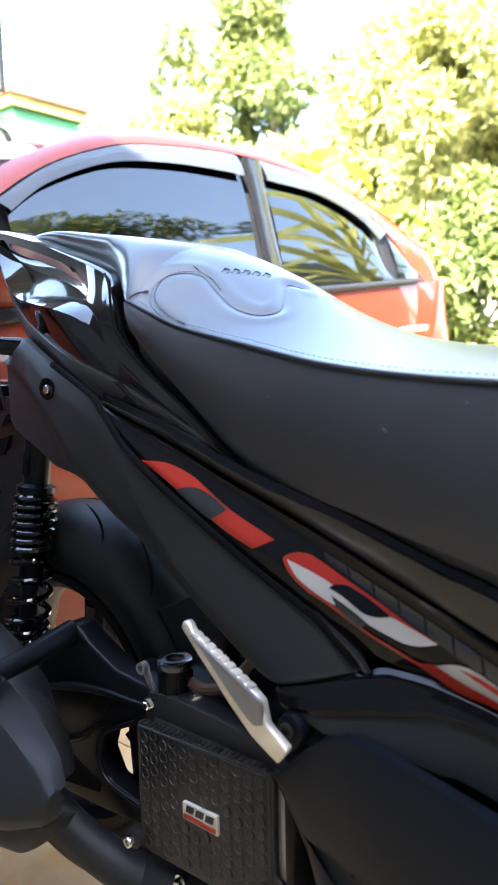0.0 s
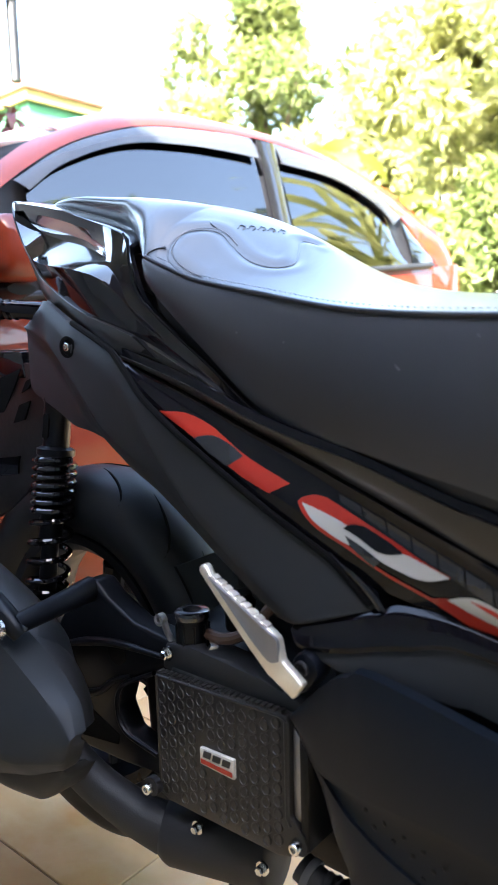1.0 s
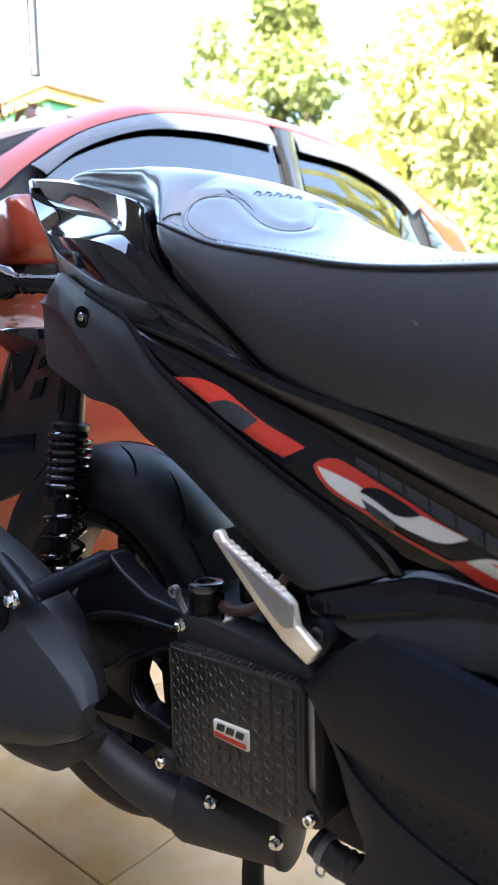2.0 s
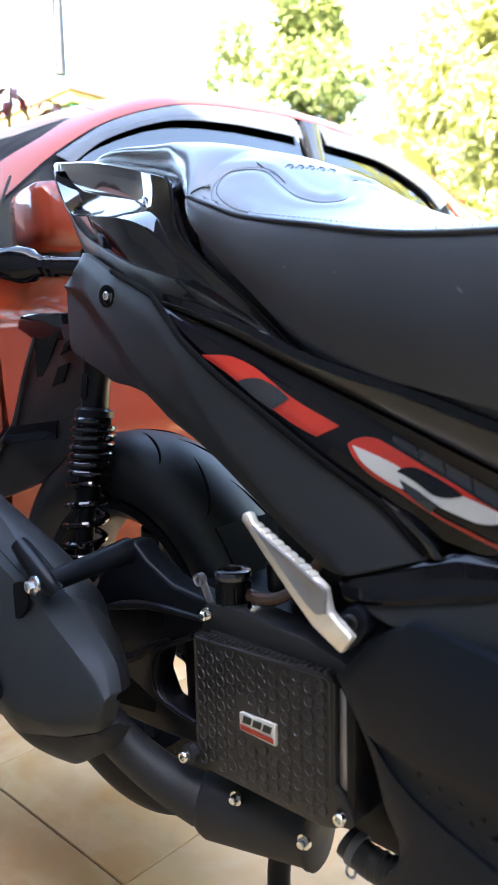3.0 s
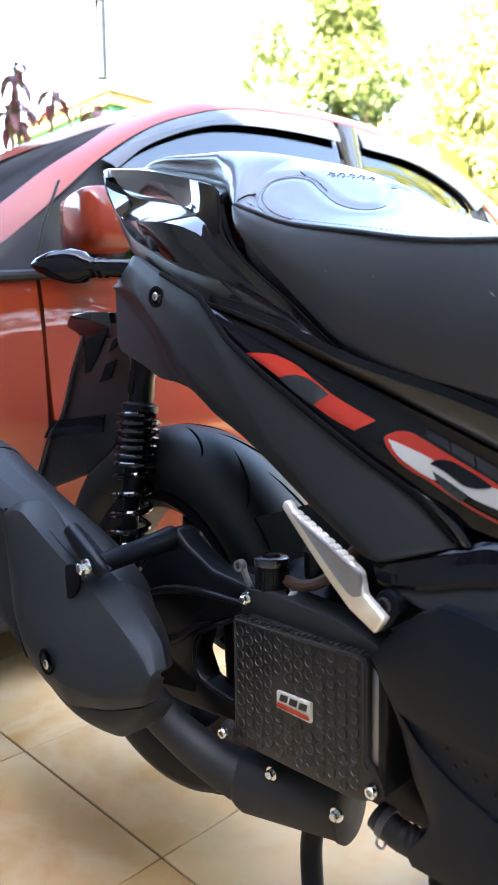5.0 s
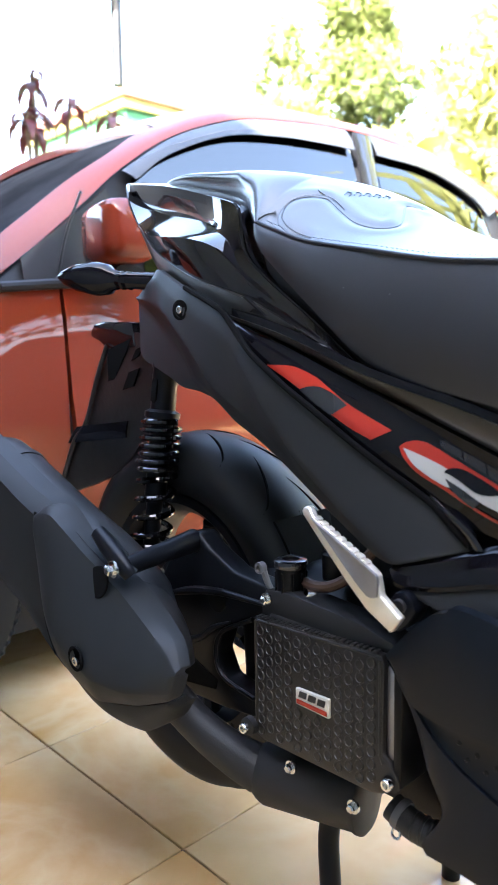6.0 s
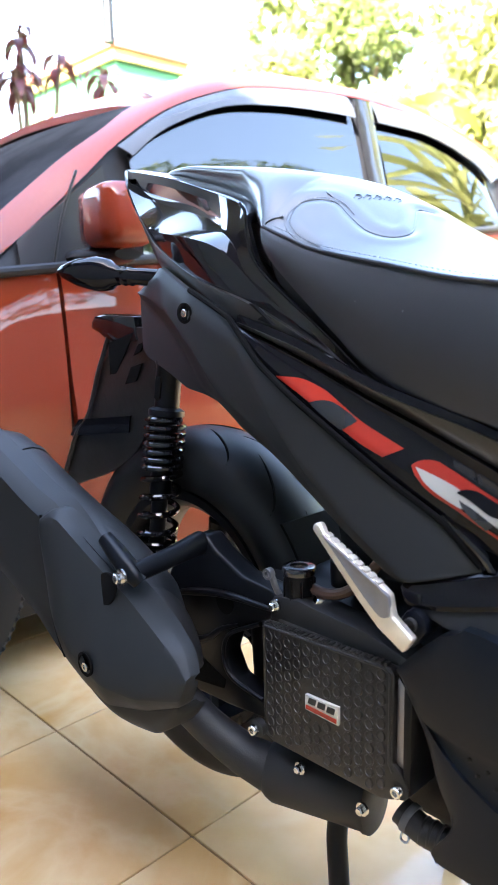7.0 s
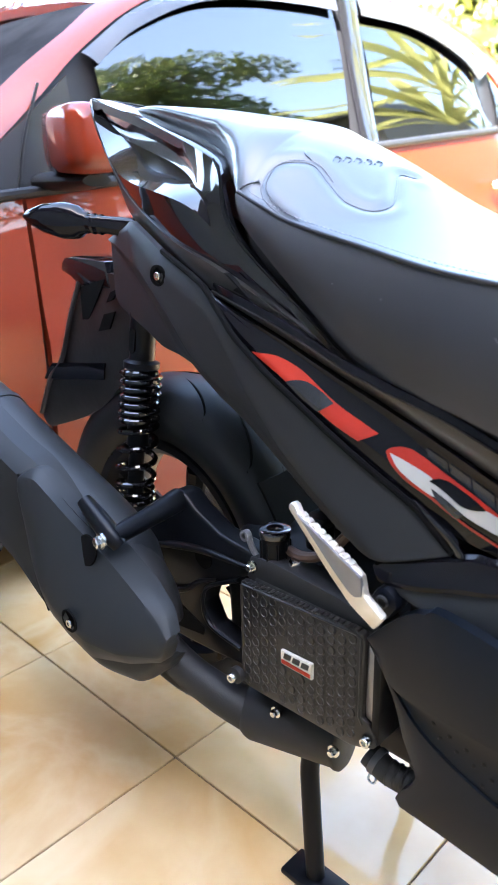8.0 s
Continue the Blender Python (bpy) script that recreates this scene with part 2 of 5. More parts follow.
def shell(g, thick, out=(0, -1, 0)):
    """A closed skin of the given thickness behind a grid of places."""
    n, m = g.shape[:2]
    back = g - np.array(out, float) * thick
    k = n * m
    fs = grid_faces(n, m) + [tuple(reversed(f)) for f in grid_faces(n, m, o=k)]
    rim = [i * m for i in range(n)] + [(n - 1) * m + j for j in range(1, m)] + [i * m + m - 1 for i in range(n - 2, -1, -1)] + [j for j in range(m - 2, 0, -1)]
    for i in range(len(rim)):
        p, q = rim[i], rim[(i + 1) % len(rim)]
        fs.append((p, q, q + k, p + k))
    return list(g.reshape(-1, 3)) + list(back.reshape(-1, 3)), fs


def ribbed(guides, n=120, k=6, thick=0.006, bulge=(), ease=5):
    """A moulded panel through lengthwise guide lines, top one first, each given as rows of x, y, z with rising x; bulge is the swell of each band."""
    x0, x1 = max(g[0][0] for g in guides), min(g[-1][0] for g in guides)
    xs = np.linspace(x0, x1, n)
    lines = []
    for g in guides:
        g = np.array(g, float)
        cols = []
        for c in (1, 2):
            v = np.interp(xs, g[:, 0], g[:, c])
            pad = np.concatenate([2 * v[0] - v[ease:0:-1], v, 2 * v[-1] - v[-2:-2 - ease:-1]])
            cols.append(np.convolve(pad, np.ones(2 * ease + 1) / (2 * ease + 1), "valid"))
        lines.append(np.stack([xs, *cols], 1))
    rows = []
    for b in range(len(lines) - 1):
        swell = bulge[b] if b < len(bulge) else 0.0
        wide = np.linalg.norm(lines[b] - lines[b + 1], axis=1)
        wide = np.minimum(1.0, wide / 0.03)
        for v in np.linspace(0, 1, k, endpoint=False):
            p = lines[b] * (1 - v) + lines[b + 1] * v
            p[:, 1] -= swell * math.sin(math.pi * v) * wide
            rows.append(p)
    rows.append(lines[-1])
    return shell(np.stack(rows, 1), thick)


def plate(edges, rings, out=(0, -1, 0)):
    """A moulded cover inside closed edge curves: rings of (scale to the middle, rise) give rim, chamfer and face."""
    edge = np.concatenate([curve(e, 26)[:-1] for e in edges])
    mid, o = edge.mean(axis=0), np.array(out, float)
    vs = [p for k, h in rings for p in (mid + (edge - mid) * k + o * h)] + [mid + o * rings[-1][1]]
    n, last = len(edge), len(rings) - 1
    fs = [(r * n + i, r * n + (i + 1) % n, (r + 1) * n + (i + 1) % n, (r + 1) * n + i) for r in range(last) for i in range(n)]
    return vs, fs + [(last * n + i, last * n + (i + 1) % n, len(vs) - 1) for i in range(n)]


def mirrored(geo, y):
    return [(v[0], 2 * y - v[1], v[2]) for v in geo[0]], [tuple(reversed(f)) for f in geo[1]]


def loft(sections, cap=True):
    """A skin over closed sections of equal point count."""
    n, m = len(sections), len(sections[0])
    verts = [tuple(p) for s in sections for p in s]
    fs = grid_faces(n, m, close_v=True)
    if cap:
        fs += [tuple(range(m))[::-1], tuple((n - 1) * m + j for j in range(m))]
    return verts, fs


def tube(path, r, n=40, m=14, cap=True, smooth_path=True):
    """A round bar along path; r is a radius or radii along the path."""
    c = curve(path, n) if smooth_path else np.array(path, float)
    n = len(c)
    r = np.interp(np.linspace(0, 1, n), np.linspace(0, 1, len(r)), r) if isinstance(r, (list, tuple)) else np.full(n, r)
    t = np.gradient(c, axis=0)
    t /= np.linalg.norm(t, axis=1)[:, None]
    up = np.array((0.0, 0, 1)) if abs(t[0][2]) < 0.9 else np.array((0.0, 1, 0))
    secs = []
    for i in range(n):
        x = np.cross(up, t[i])
        x /= np.linalg.norm(x)
        up = np.cross(t[i], x)
        secs.append([c[i] + r[i] * (math.cos(a) * x + math.sin(a) * up) for a in np.linspace(0, 2 * math.pi, m, endpoint=False)])
    return loft(secs, cap)


def prism(outline, y0, y1):
    """A plate with the x-z outline, from y0 to y1."""
    n = len(outline)
    verts = [(p[0], y0, p[1]) for p in outline] + [(p[0], y1, p[1]) for p in outline]
    fs = [tuple(range(n)), tuple(range(2 * n - 1, n - 1, -1))] + [(i, i + n, (i + 1) % n + n, (i + 1) % n) for i in range(n)]
    return verts, fs


def box(x0, x1, y0, y1, z0, z1):
    v = [(x, y, z) for z in (z0, z1) for y in (y0, y1) for x in (x0, x1)]
    return v, [(0, 2, 3, 1), (4, 5, 7, 6), (0, 1, 5, 4), (2, 6, 7, 3), (0, 4, 6, 2), (1, 3, 7, 5)]


def lathe(profile, origin, axis, m=28, start=None):
    """A turned body: profile is rows of (distance along the axis, radius)."""
    ax = np.array(axis, float)
    ax /= np.linalg.norm(ax)
    u = np.cross(ax, (0, 0, 1.0) if abs(ax[2]) < 0.9 else (1.0, 0, 0))
    u /= np.linalg.norm(u)
    w = np.cross(ax, u)
    o = np.array(origin, float)
    secs = [[o + ax * d + r * (math.cos(a) * u + math.sin(a) * w) for a in np.linspace(0, 2 * math.pi, m, endpoint=False)] for d, r in profile]
    return loft(secs, True)


def hexbolt(at, axis, r=0.009, h=0.008):
    washer = lathe([(0, r * 1.5), (0.003, r * 1.5)], at, axis, 18)
    head = lathe([(0.003, r), (0.003 + h, r), (0.003 + h + 0.0015, r * 0.75)], at, axis, 6)
    return join(washer, head)


def socket_bolt(at, axis, r=0.009, h=0.008):
    head = lathe([(0, r), (h * 0.8, r), (h, r * 0.85), (h, r * 0.5), (h * 0.45, r * 0.48)], at, axis, 16)
    return head


# ---- yard: floor, ground, canopy, walls ----
TILE = 0.407
floor = thing("floor", -0.4, 0.8, 0, "glossy beige ceramic tile floor with thin brown joints", "floor", kind="structure")
part("grout_bed", box(-2.83, 3.28, -3.12, 3.4, -0.08, -0.004), M_GROUT, floor)
ground = mesh_object("ground", [(-400, -400, -0.03), (400, -400, -0.03), (400, 400, -0.03), (-400, 400, -0.03)], [(0, 1, 2, 3)], M_GROUND)
tagged(ground, "brown garden soil with patches of grass", "ground", kind="structure")
roof_y0, roof_y1, roof_x0, roof_x1, roof_z = -1.9, -0.45, -2.9, 2.4, 2.78


def corrugated(x0, x1, y0, y1, z):
    xs = np.linspace(x0, x1, int(60 * (x1 - x0)))
    top = [(x, y, z + 0.02 * math.sin(x * 40)) for y in (y0, y1) for x in xs]
    low = [(x, y, z - 0.004 + 0.02 * math.sin(x * 40)) for y in (y0, y1) for x in xs]
    n = len(xs)
    fs = [(i, i + 1, n + i + 1, n + i) for i in range(n - 1)]
    fs += [tuple(2 * n + k for k in reversed(f)) for f in fs]
    return top + low, fs


# porch roof out of view, its extent set for shade and reflections
canopy = mesh_object("ceiling", *corrugated(roof_x0, roof_x1, roof_y0, roof_y1, roof_z), M_ROOF)
tagged(canopy, "unseen grey corrugated metal porch roof, sized for shade and reflections", "roof", kind="structure")
# unseen sheet added so that the windscreen side gets dark overhead
canopy2 = mesh_object("ceiling_west", *corrugated(-4.9, -3.0, roof_y0, 2.05, roof_z), M_ROOF)
tagged(canopy2, "unseen grey corrugated metal porch roof, sized for shade and reflections", "roof", kind="structure")
# unseen walls added to close the yard, cut light and darken gloss reflections
wall = mesh_object("wall_south", *box(-5.5, 2.4, -1.9, -1.7, -0.05, 4.2), M_WALL)
tagged(wall, "unseen plain grey-brown wall added to cut light and darken reflections", "wall", kind="structure")
wall3 = mesh_object("wall_west", *box(-4.1, -3.9, -1.7, -0.9, -0.05, 2.74), M_WALL)
tagged(wall3, "unseen plain grey-brown wall added to cut light and darken reflections", "wall", kind="structure")
# unseen low wall added so the tail reflects dark below, sky above
wall5 = mesh_object("wall_west_low", *box(-4.1, -3.9, -0.9, 1.2, -0.05, 1.62), M_WALL)
tagged(wall5, "unseen low grey-brown wall added for dark lower reflections", "wall", kind="structure")
# unseen low wall added for the car's lower doors to mirror
wall4 = mesh_object("wall_garden", *box(2.25, 2.4, 2.0, 7.0, -0.05, 1.4), M_WALL)
tagged(wall4, "unseen low grey-brown wall added for dark lower reflections", "wall", kind="structure")
# added out of view to hold back light on the car's near side
wall2 = mesh_object("wall_east", *box(2.2, 2.4, -1.7, 2.0, -0.05, 2.74), M_WALL)
tagged(wall2, "unseen plain grey-brown wall added to cut light and darken reflections", "wall", kind="structure")


# ---- scooter ----
MID = 0.655                                  # its middle plane
AXLE = np.array((-0.84, MID, 0.34))
scooter = thing("scooter", -0.81, MID, 0.0, "matte and gloss black scooter with red decals on its centre stand", "scooter")


def both(name, geo, mat, parent, label="", **kw):
    ob = part(name, geo, mat, parent, label, **kw)
    part(name, mirrored(geo, MID), mat, parent, label, **kw)
    return ob


# rear wheel
def torus_like(profile, centre, m=72):
    """Ring round the y axis: profile is rows of (y offset, radius)."""
    secs = []
    for a in np.linspace(0, 2 * math.pi, m, endpoint=False):
        secs.append([(centre[0] + r * math.cos(a), centre[1] + y, centre[2] + r * math.sin(a)) for y, r in profile])
    n, k = m, len(profile)
    return [p for q in secs for p in q], grid_faces(n, k, True, True)


wheel = part("wheel", lathe([(-0.05, 0.03), (-0.045, 0.042), (0.045, 0.042), (0.05, 0.03)], AXLE, (0, 1, 0), 32), M_SATIN, scooter, "black cast rear wheel")
tyre = part("tyre", torus_like([(-0.05, 0.182), (-0.062, 0.2), (-0.069, 0.222), (-0.066, 0.244), (-0.054, 0.262), (-0.036, 0.271), (-0.015, 0.2755), (0.015, 0.2755),
                         (0.036, 0.271), (0.054, 0.262), (0.066, 0.244), (0.069, 0.222), (0.062, 0.2), (0.05, 0.182)], AXLE, 96), M_RUBBER, wheel, "black road tyre with shallow grooves")
part("rim", torus_like([(-0.056, 0.172), (-0.058, 0.186), (-0.05, 0.188), (-0.046, 0.168), (0, 0.155), (0.046, 0.168), (0.05, 0.188), (0.058, 0.186), (0.056, 0.172),
                        (0.04, 0.158), (0.0, 0.148), (-0.04, 0.158)], AXLE, 96), M_SHOCK, wheel)
for i in range(5):
    a = 2 * math.pi * i / 5 + 1.15
    p0 = AXLE + np.array((0.035 * math.cos(a), -0.012, 0.035 * math.sin(a)))
    p1 = AXLE + np.array((0.16 * math.cos(a + 0.06), -0.034, 0.16 * math.sin(a + 0.06)))
    part("spoke", tube([p0, (p0 + p1) / 2, p1], [0.02, 0.014, 0.016], 8, 8), M_SATIN, wheel)
part("brake_disc", lathe([(0.075, 0.06), (0.075, 0.1), (0.079, 0.1), (0.079, 0.06)], AXLE, (0, 1, 0), 40), M_CHROME, wheel)
# tread grooves
for i in range(16):
    a = 2 * math.pi * i / 16
    for side in (-1, 1):
        pts = []
        for q in np.linspace(0, 1, 7):
            w = 0.01 + 0.046 * q
            y, r = side * w, np.interp(w, [0, 0.015, 0.036, 0.054, 0.066], [0.2753, 0.2753, 0.2708, 0.2618, 0.2438])
            b = a + 0.34 * (1 - q) ** 1.5 + (0.2 if side > 0 else 0)
            pts.append(AXLE + np.array((r * math.cos(b), y, r * math.sin(b))))
        part("tread_groove", tube(pts, [0.0006, 0.0016, 0.0022, 0.002, 0.0008], 10, 6), M_GAPSHADE, tyre)

# seat
SEAT_X = [-0.915, -0.88, -0.80, -0.69, -0.61, -0.55, -0.50, -0.456, -0.415, -0.375, -0.326, -0.25, -0.12, 0.06]
SEAT_TOP = [0.972, 0.984, 0.982, 0.965, 0.952, 0.937, 0.918, 0.897, 0.872, 0.853, 0.838, 0.828, 0.826, 0.83]
EDGE_X = [-0.915, -0.87, -0.80, -0.72, -0.65, -0.60, -0.575, -0.54, -0.50, -0.42, -0.32, -0.18, 0.06]
EDGE_Y = [0.655, 0.618, 0.594, 0.578, 0.560, 0.532, 0.516, 0.515, 0.515, 0.512, 0.508, 0.50, 0.50]
EDGE_Z = [0.964, 0.962, 0.951, 0.928, 0.908, 0.893, 0.878, 0.866, 0.8512, 0.834, 0.815, 0.805, 0.802]
seat_top_c = curve([(x, 0, z) for x, z in zip(SEAT_X, SEAT_TOP)], 160)
seat_edge_c = curve(list(zip(EDGE_X, EDGE_Y, EDGE_Z)), 160)


def seat_point(x, v):
    """On the seat's top skin: v = 0 on the near edge, 1 on the middle line, 2 on the far edge."""
    ey, ez = np.interp(x, seat_edge_c[:, 0], seat_edge_c[:, 1]), np.interp(x, seat_edge_c[:, 0], seat_edge_c[:, 2])
    tz = np.interp(x, seat_top_c[:, 0], seat_top_c[:, 2])
    q = 1 - abs(1 - v)
    up = (1 - (1 - q) ** np.interp(x, [-0.9, -0.66, -0.57, -0.45], [10.0, 9.0, 2.4, 1.6])) ** np.interp(x, [-0.9, -0.66, -0.56], [0.1, 0.12, 1.0])
    y = ey + (MID - ey) * q + np.interp(x, [-0.9, -0.67, -0.60], [0.016, 0.016, 0.0]) * (1 - up)
    return x, (y if v <= 1 else 2 * MID - y), ez + (tz - ez) * up


PAD = [(-0.50, 0.516), (-0.53, 0.5185), (-0.548, 0.523), (-0.557, 0.532), (-0.558, 0.549), (-0.546, 0.5635), (-0.524, 0.5735), (-0.4975, 0.565), (-0.472, 0.5565), (-0.452, 0.5575), (-0.438, 0.5655), (-0.4335, 0.583), (-0.445, 0.606), (-0.457, 0.628), (-0.446, 0.643)]
pad_line = curve([(x, y, 0) for x, y in PAD], 240)[:, :2]


def pressed(p):
    """The seat's skin with the panel seams pressed into the padding."""
    d = np.sqrt(((pad_line - np.array(p[:2])) ** 2).sum(axis=1)).min()
    return p[0], p[1], p[2] - 0.0021 * math.exp(-(d / 0.0045) ** 2) + 0.0012 * math.exp(-((d - 0.011) / 0.006) ** 2)


xs = np.concatenate([np.linspace(-0.913, -0.86, 8), np.linspace(-0.85, -0.61, 20), np.linspace(-0.6, -0.39, 120), np.linspace(-0.38, 0.06, 30)])
vs = 1 - np.sign(np.cos(np.linspace(0, math.pi, 111))) * (1 - (1 - abs(np.cos(np.linspace(0, math.pi, 111)))) ** 1.3)
seat_skin = [pressed(seat_point(x, v)) if -0.6 < x < -0.385 and v < 1 else seat_point(x, v) for x in xs for v in vs]
low = [(p[0], p[1] + (0.012 if p[1] < MID else -0.012) * (1 if abs(p[1] - MID) > 0.02 else 0), p[2] - 0.028) for p in [seat_point(x, v) for x in xs for v in (0, 2)]]
nf, k = len(seat_skin), len(vs)
fs = grid_faces(len(xs), k)
for i in range(len(xs) - 1):
    fs.append((i * k, nf + 2 * i, nf + 2 * i + 2, (i + 1) * k))
    fs.append((i * k + k - 1, (i + 1) * k + k - 1, nf + 2 * i + 3, nf + 2 * i + 1))
seat = part("seat", (seat_skin + low, fs), M_SEATTOP, scooter, "dark grey leather seat cover with stitched panels", angle=38)
SEAT_LOW = [(-0.581, 0.517, 0.878), (-0.576, 0.515, 0.858), (-0.556, 0.512, 0.838), (-0.53, 0.513, 0.814), (-0.50, 0.514, 0.788), (-0.471, 0.516, 0.762), (-0.444, 0.516, 0.740), (-0.411, 0.516, 0.721), (-0.371, 0.514, 0.708), (-0.322, 0.510, 0.699), (-0.267, 0.503, 0.688), (-0.182, 0.493, 0.672), (0.06, 0.48, 0.615)]
SEAM = [(-0.576, 0.517, 0.88), (-0.54, 0.514, 0.866), (-0.5, 0.514, 0.8512), (-0.42, 0.511, 0.834), (-0.32, 0.507, 0.815), (-0.18, 0.499, 0.805), (0.06, 0.499, 0.802)]
both("seat_side", sheet(SEAM, SEAT_LOW, 60, 14, 0.014, 0.02), M_SEAT, seat, "smooth black vinyl seat side")
both("seam_piping", tube([(x, y - 0.001, z + 0.001) for x, y, z in SEAM], 0.0022, 60, 8), M_SEAT, seat)
both("seat_base", sheet([(x, y + 0.006, z + 0.012) for x, y, z in SEAT_LOW], [(x, y + 0.012, z - 0.022) for x, y, z in SEAT_LOW], 50, 4, 0.0, 0.03), M_MATTE2, seat)


def on_seat(x, y, lift=0.001):
    """The place on the seat's skin over (x, y)."""
    ey = np.interp(x, seat_edge_c[:, 0], seat_edge_c[:, 1])
    p = seat_point(x, min(1.0, max(0.0, (y - ey) / (MID - ey))))
    return p[0], p[1] - lift * 0.3, p[2] + lift


def stitches(path, parent, gap=0.0045):
    c = curve(path, 200)
    s = np.concatenate([[0], np.cumsum(np.linalg.norm(np.diff(c, axis=0), axis=1))])
    bars = []
    for d in np.arange(0.003, s[-1] - 0.003, gap):
        p0, p1 = [np.array([np.interp(d + e, s, c[:, k]) for k in range(3)]) for e in (0, 0.003)]
        bars.append(tube([p0, p1], 0.0005, 2, 5))
    part("stitching", join(*bars), M_THREAD, parent)


pad_path = [on_seat(x, y, -0.0018) for x, y in PAD]
pad = part("seat_pad_edge", tube(pad_path, 0.0009, 120, 8), M_SEATTOP, seat, "raised stitched edge of the seat panel")
stitches([on_seat(x + 0.0042, y + 0.0025, 0.0004) for x, y in PAD[:8]], pad)
stitches([(x, y + 0.004, z + 0.0055) for x, y, z in SEAM], pad, 0.006)
part("rear_seam", tube([(-0.578, 0.5165, 0.8795), on_seat(-0.570, 0.523, 0.0012), on_seat(-0.5585, 0.531, 0.0006)], 0.0008, 12, 8), M_SEATTOP, seat)
stitches([(-0.576, 0.5155, 0.883), on_seat(-0.568, 0.5225, 0.003), on_seat(-0.5575, 0.5305, 0.003)], pad)
part("crease", tube([on_seat(-0.544, 0.584, 0.0), on_seat(-0.537, 0.578, 0.0004), on_seat(-0.529, 0.5765, 0.0)], [0.0004, 0.0016, 0.0004], 10, 6), M_SEATTOP, seat)
for x, y, z, dx, dz in ((-0.273, 0.4935, 0.771, 0.004, -0.004), (-0.313, 0.5035, 0.8155, 0.001, -0.001), (-0.206, 0.4915, 0.793, 0.001, -0.0015), (-0.385, 0.4985, 0.79, 0.001, 0.001), (-0.44, 0.4995, 0.80, 0.0015, 0.0)):
    part("scuff", tube([(x, y, z), (x + dx, y, z + dz)], 0.0004, 3, 6), M_THREAD, seat)
# embossed mark: plain raised bars
for i in range(5):
    x, y = -0.511 + 0.0078 * i, 0.5895 + 0.0072 * i
    part("embossed_mark", tube([on_seat(x, y, 0.0005), on_seat(x - 0.002, y + 0.007, 0.0008), on_seat(x + 0.004, y + 0.0085, 0.0008), on_seat(x + 0.005, y + 0.002, 0.0002)], 0.0006, 14, 6), M_SEATTOP, seat)

# body core under the panels, coloured near-black for the shade in their gaps
CORE = [(-0.99, 0.985, 0.972, 0.018), (-0.92, 0.962, 0.905, 0.025), (-0.85, 0.94, 0.80, 0.04), (-0.75, 0.915, 0.745, 0.05), (-0.65, 0.885, 0.70, 0.075), (-0.58, 0.86, 0.66, 0.105), (-0.5, 0.825, 0.61, 0.118), (-0.4, 0.79, 0.56, 0.12), (-0.2, 0.77, 0.48, 0.12), (0.055, 0.77, 0.42, 0.115)]
part("body_core", loft([[(x, MID - w, b + 0.02), (x, MID - w * 1.05, (t + b) / 2), (x, MID - w, t - 0.01), (x, MID - w * 0.8, t), (x, MID + w * 0.8, t), (x, MID + w, t - 0.01), (x, MID + w * 1.05, (t + b) / 2), (x, MID + w, b + 0.02), (x, MID + w * 0.8, b), (x, MID - w * 0.8, b)] for x, t, b, w in CORE]), M_GAPSHADE, scooter, angle=50)
RB = [(-0.88, 0.625, 0.965), (-0.80, 0.601, 0.941), (-0.72, 0.586, 0.918), (-0.655, 0.572, 0.897), (-0.61, 0.548, 0.884), (-0.578, 0.521, 0.868)]
both("rear_base", sheet(RB, [(x + 0.01, y + 0.004, z - 0.045) for x, y, z in RB], 30, 5, 0.002, 0.02), M_MATTE2, seat)

# glossy tail fairing with grab rail and hand hold
FAIR_TOP = [(-1.014, 0.650, 1.008), (-0.94, 0.628, 0.993), (-0.837, 0.598, 0.970), (-0.723, 0.570, 0.938), (-0.645, 0.551, 0.913), (-0.617, 0.532, 0.897), (-0.613, 0.530, 0.873), (-0.600, 0.524, 0.850), (-0.573, 0.518, 0.827), (-0.532, 0.514, 0.799), (-0.486, 0.515, 0.766), (-0.446, 0.518, 0.733), (-0.419, 0.520, 0.714)]
RAIL_LOW = [(-1.014, 0.6474, 1.000), (-0.985, 0.6436, 0.9812), (-0.955, 0.6384, 0.9667), (-0.925, 0.6323, 0.9549), (-0.895, 0.6254, 0.9452), (-0.865, 0.618, 0.9371), (-0.835, 0.6101, 0.9299), (-0.805, 0.6016, 0.9232), (-0.775, 0.5924, 0.9165), (-0.745, 0.5822, 0.9091), (-0.715, 0.5708, 0.9007), (-0.69, 0.556, 0.8925), (-0.66, 0.536, 0.882), (-0.625, 0.526, 0.862), (-0.603, 0.521, 0.836), (-0.574, 0.516, 0.817), (-0.534, 0.511, 0.790), (-0.487, 0.511, 0.758), (-0.446, 0.514, 0.727), (-0.419, 0.517, 0.711)]
HOLD_RIM = [(-1.014, 0.6476, 0.9995), (-0.985, 0.6349, 0.9745), (-0.955, 0.6205, 0.9523), (-0.925, 0.6054, 0.9341), (-0.895, 0.5901, 0.9197), (-0.865, 0.5751, 0.9086), (-0.835, 0.561, 0.9003), (-0.805, 0.5482, 0.8942), (-0.775, 0.5372, 0.8894), (-0.745, 0.5285, 0.885), (-0.715, 0.5228, 0.8801), (-0.69, 0.5205, 0.8748), (-0.66, 0.5220, 0.8659), (-0.635, 0.521, 0.852), (-0.605, 0.518, 0.826), (-0.574, 0.512, 0.808), (-0.534, 0.510, 0.786), (-0.487, 0.512, 0.756), (-0.446, 0.515, 0.725), (-0.419, 0.518, 0.711)]
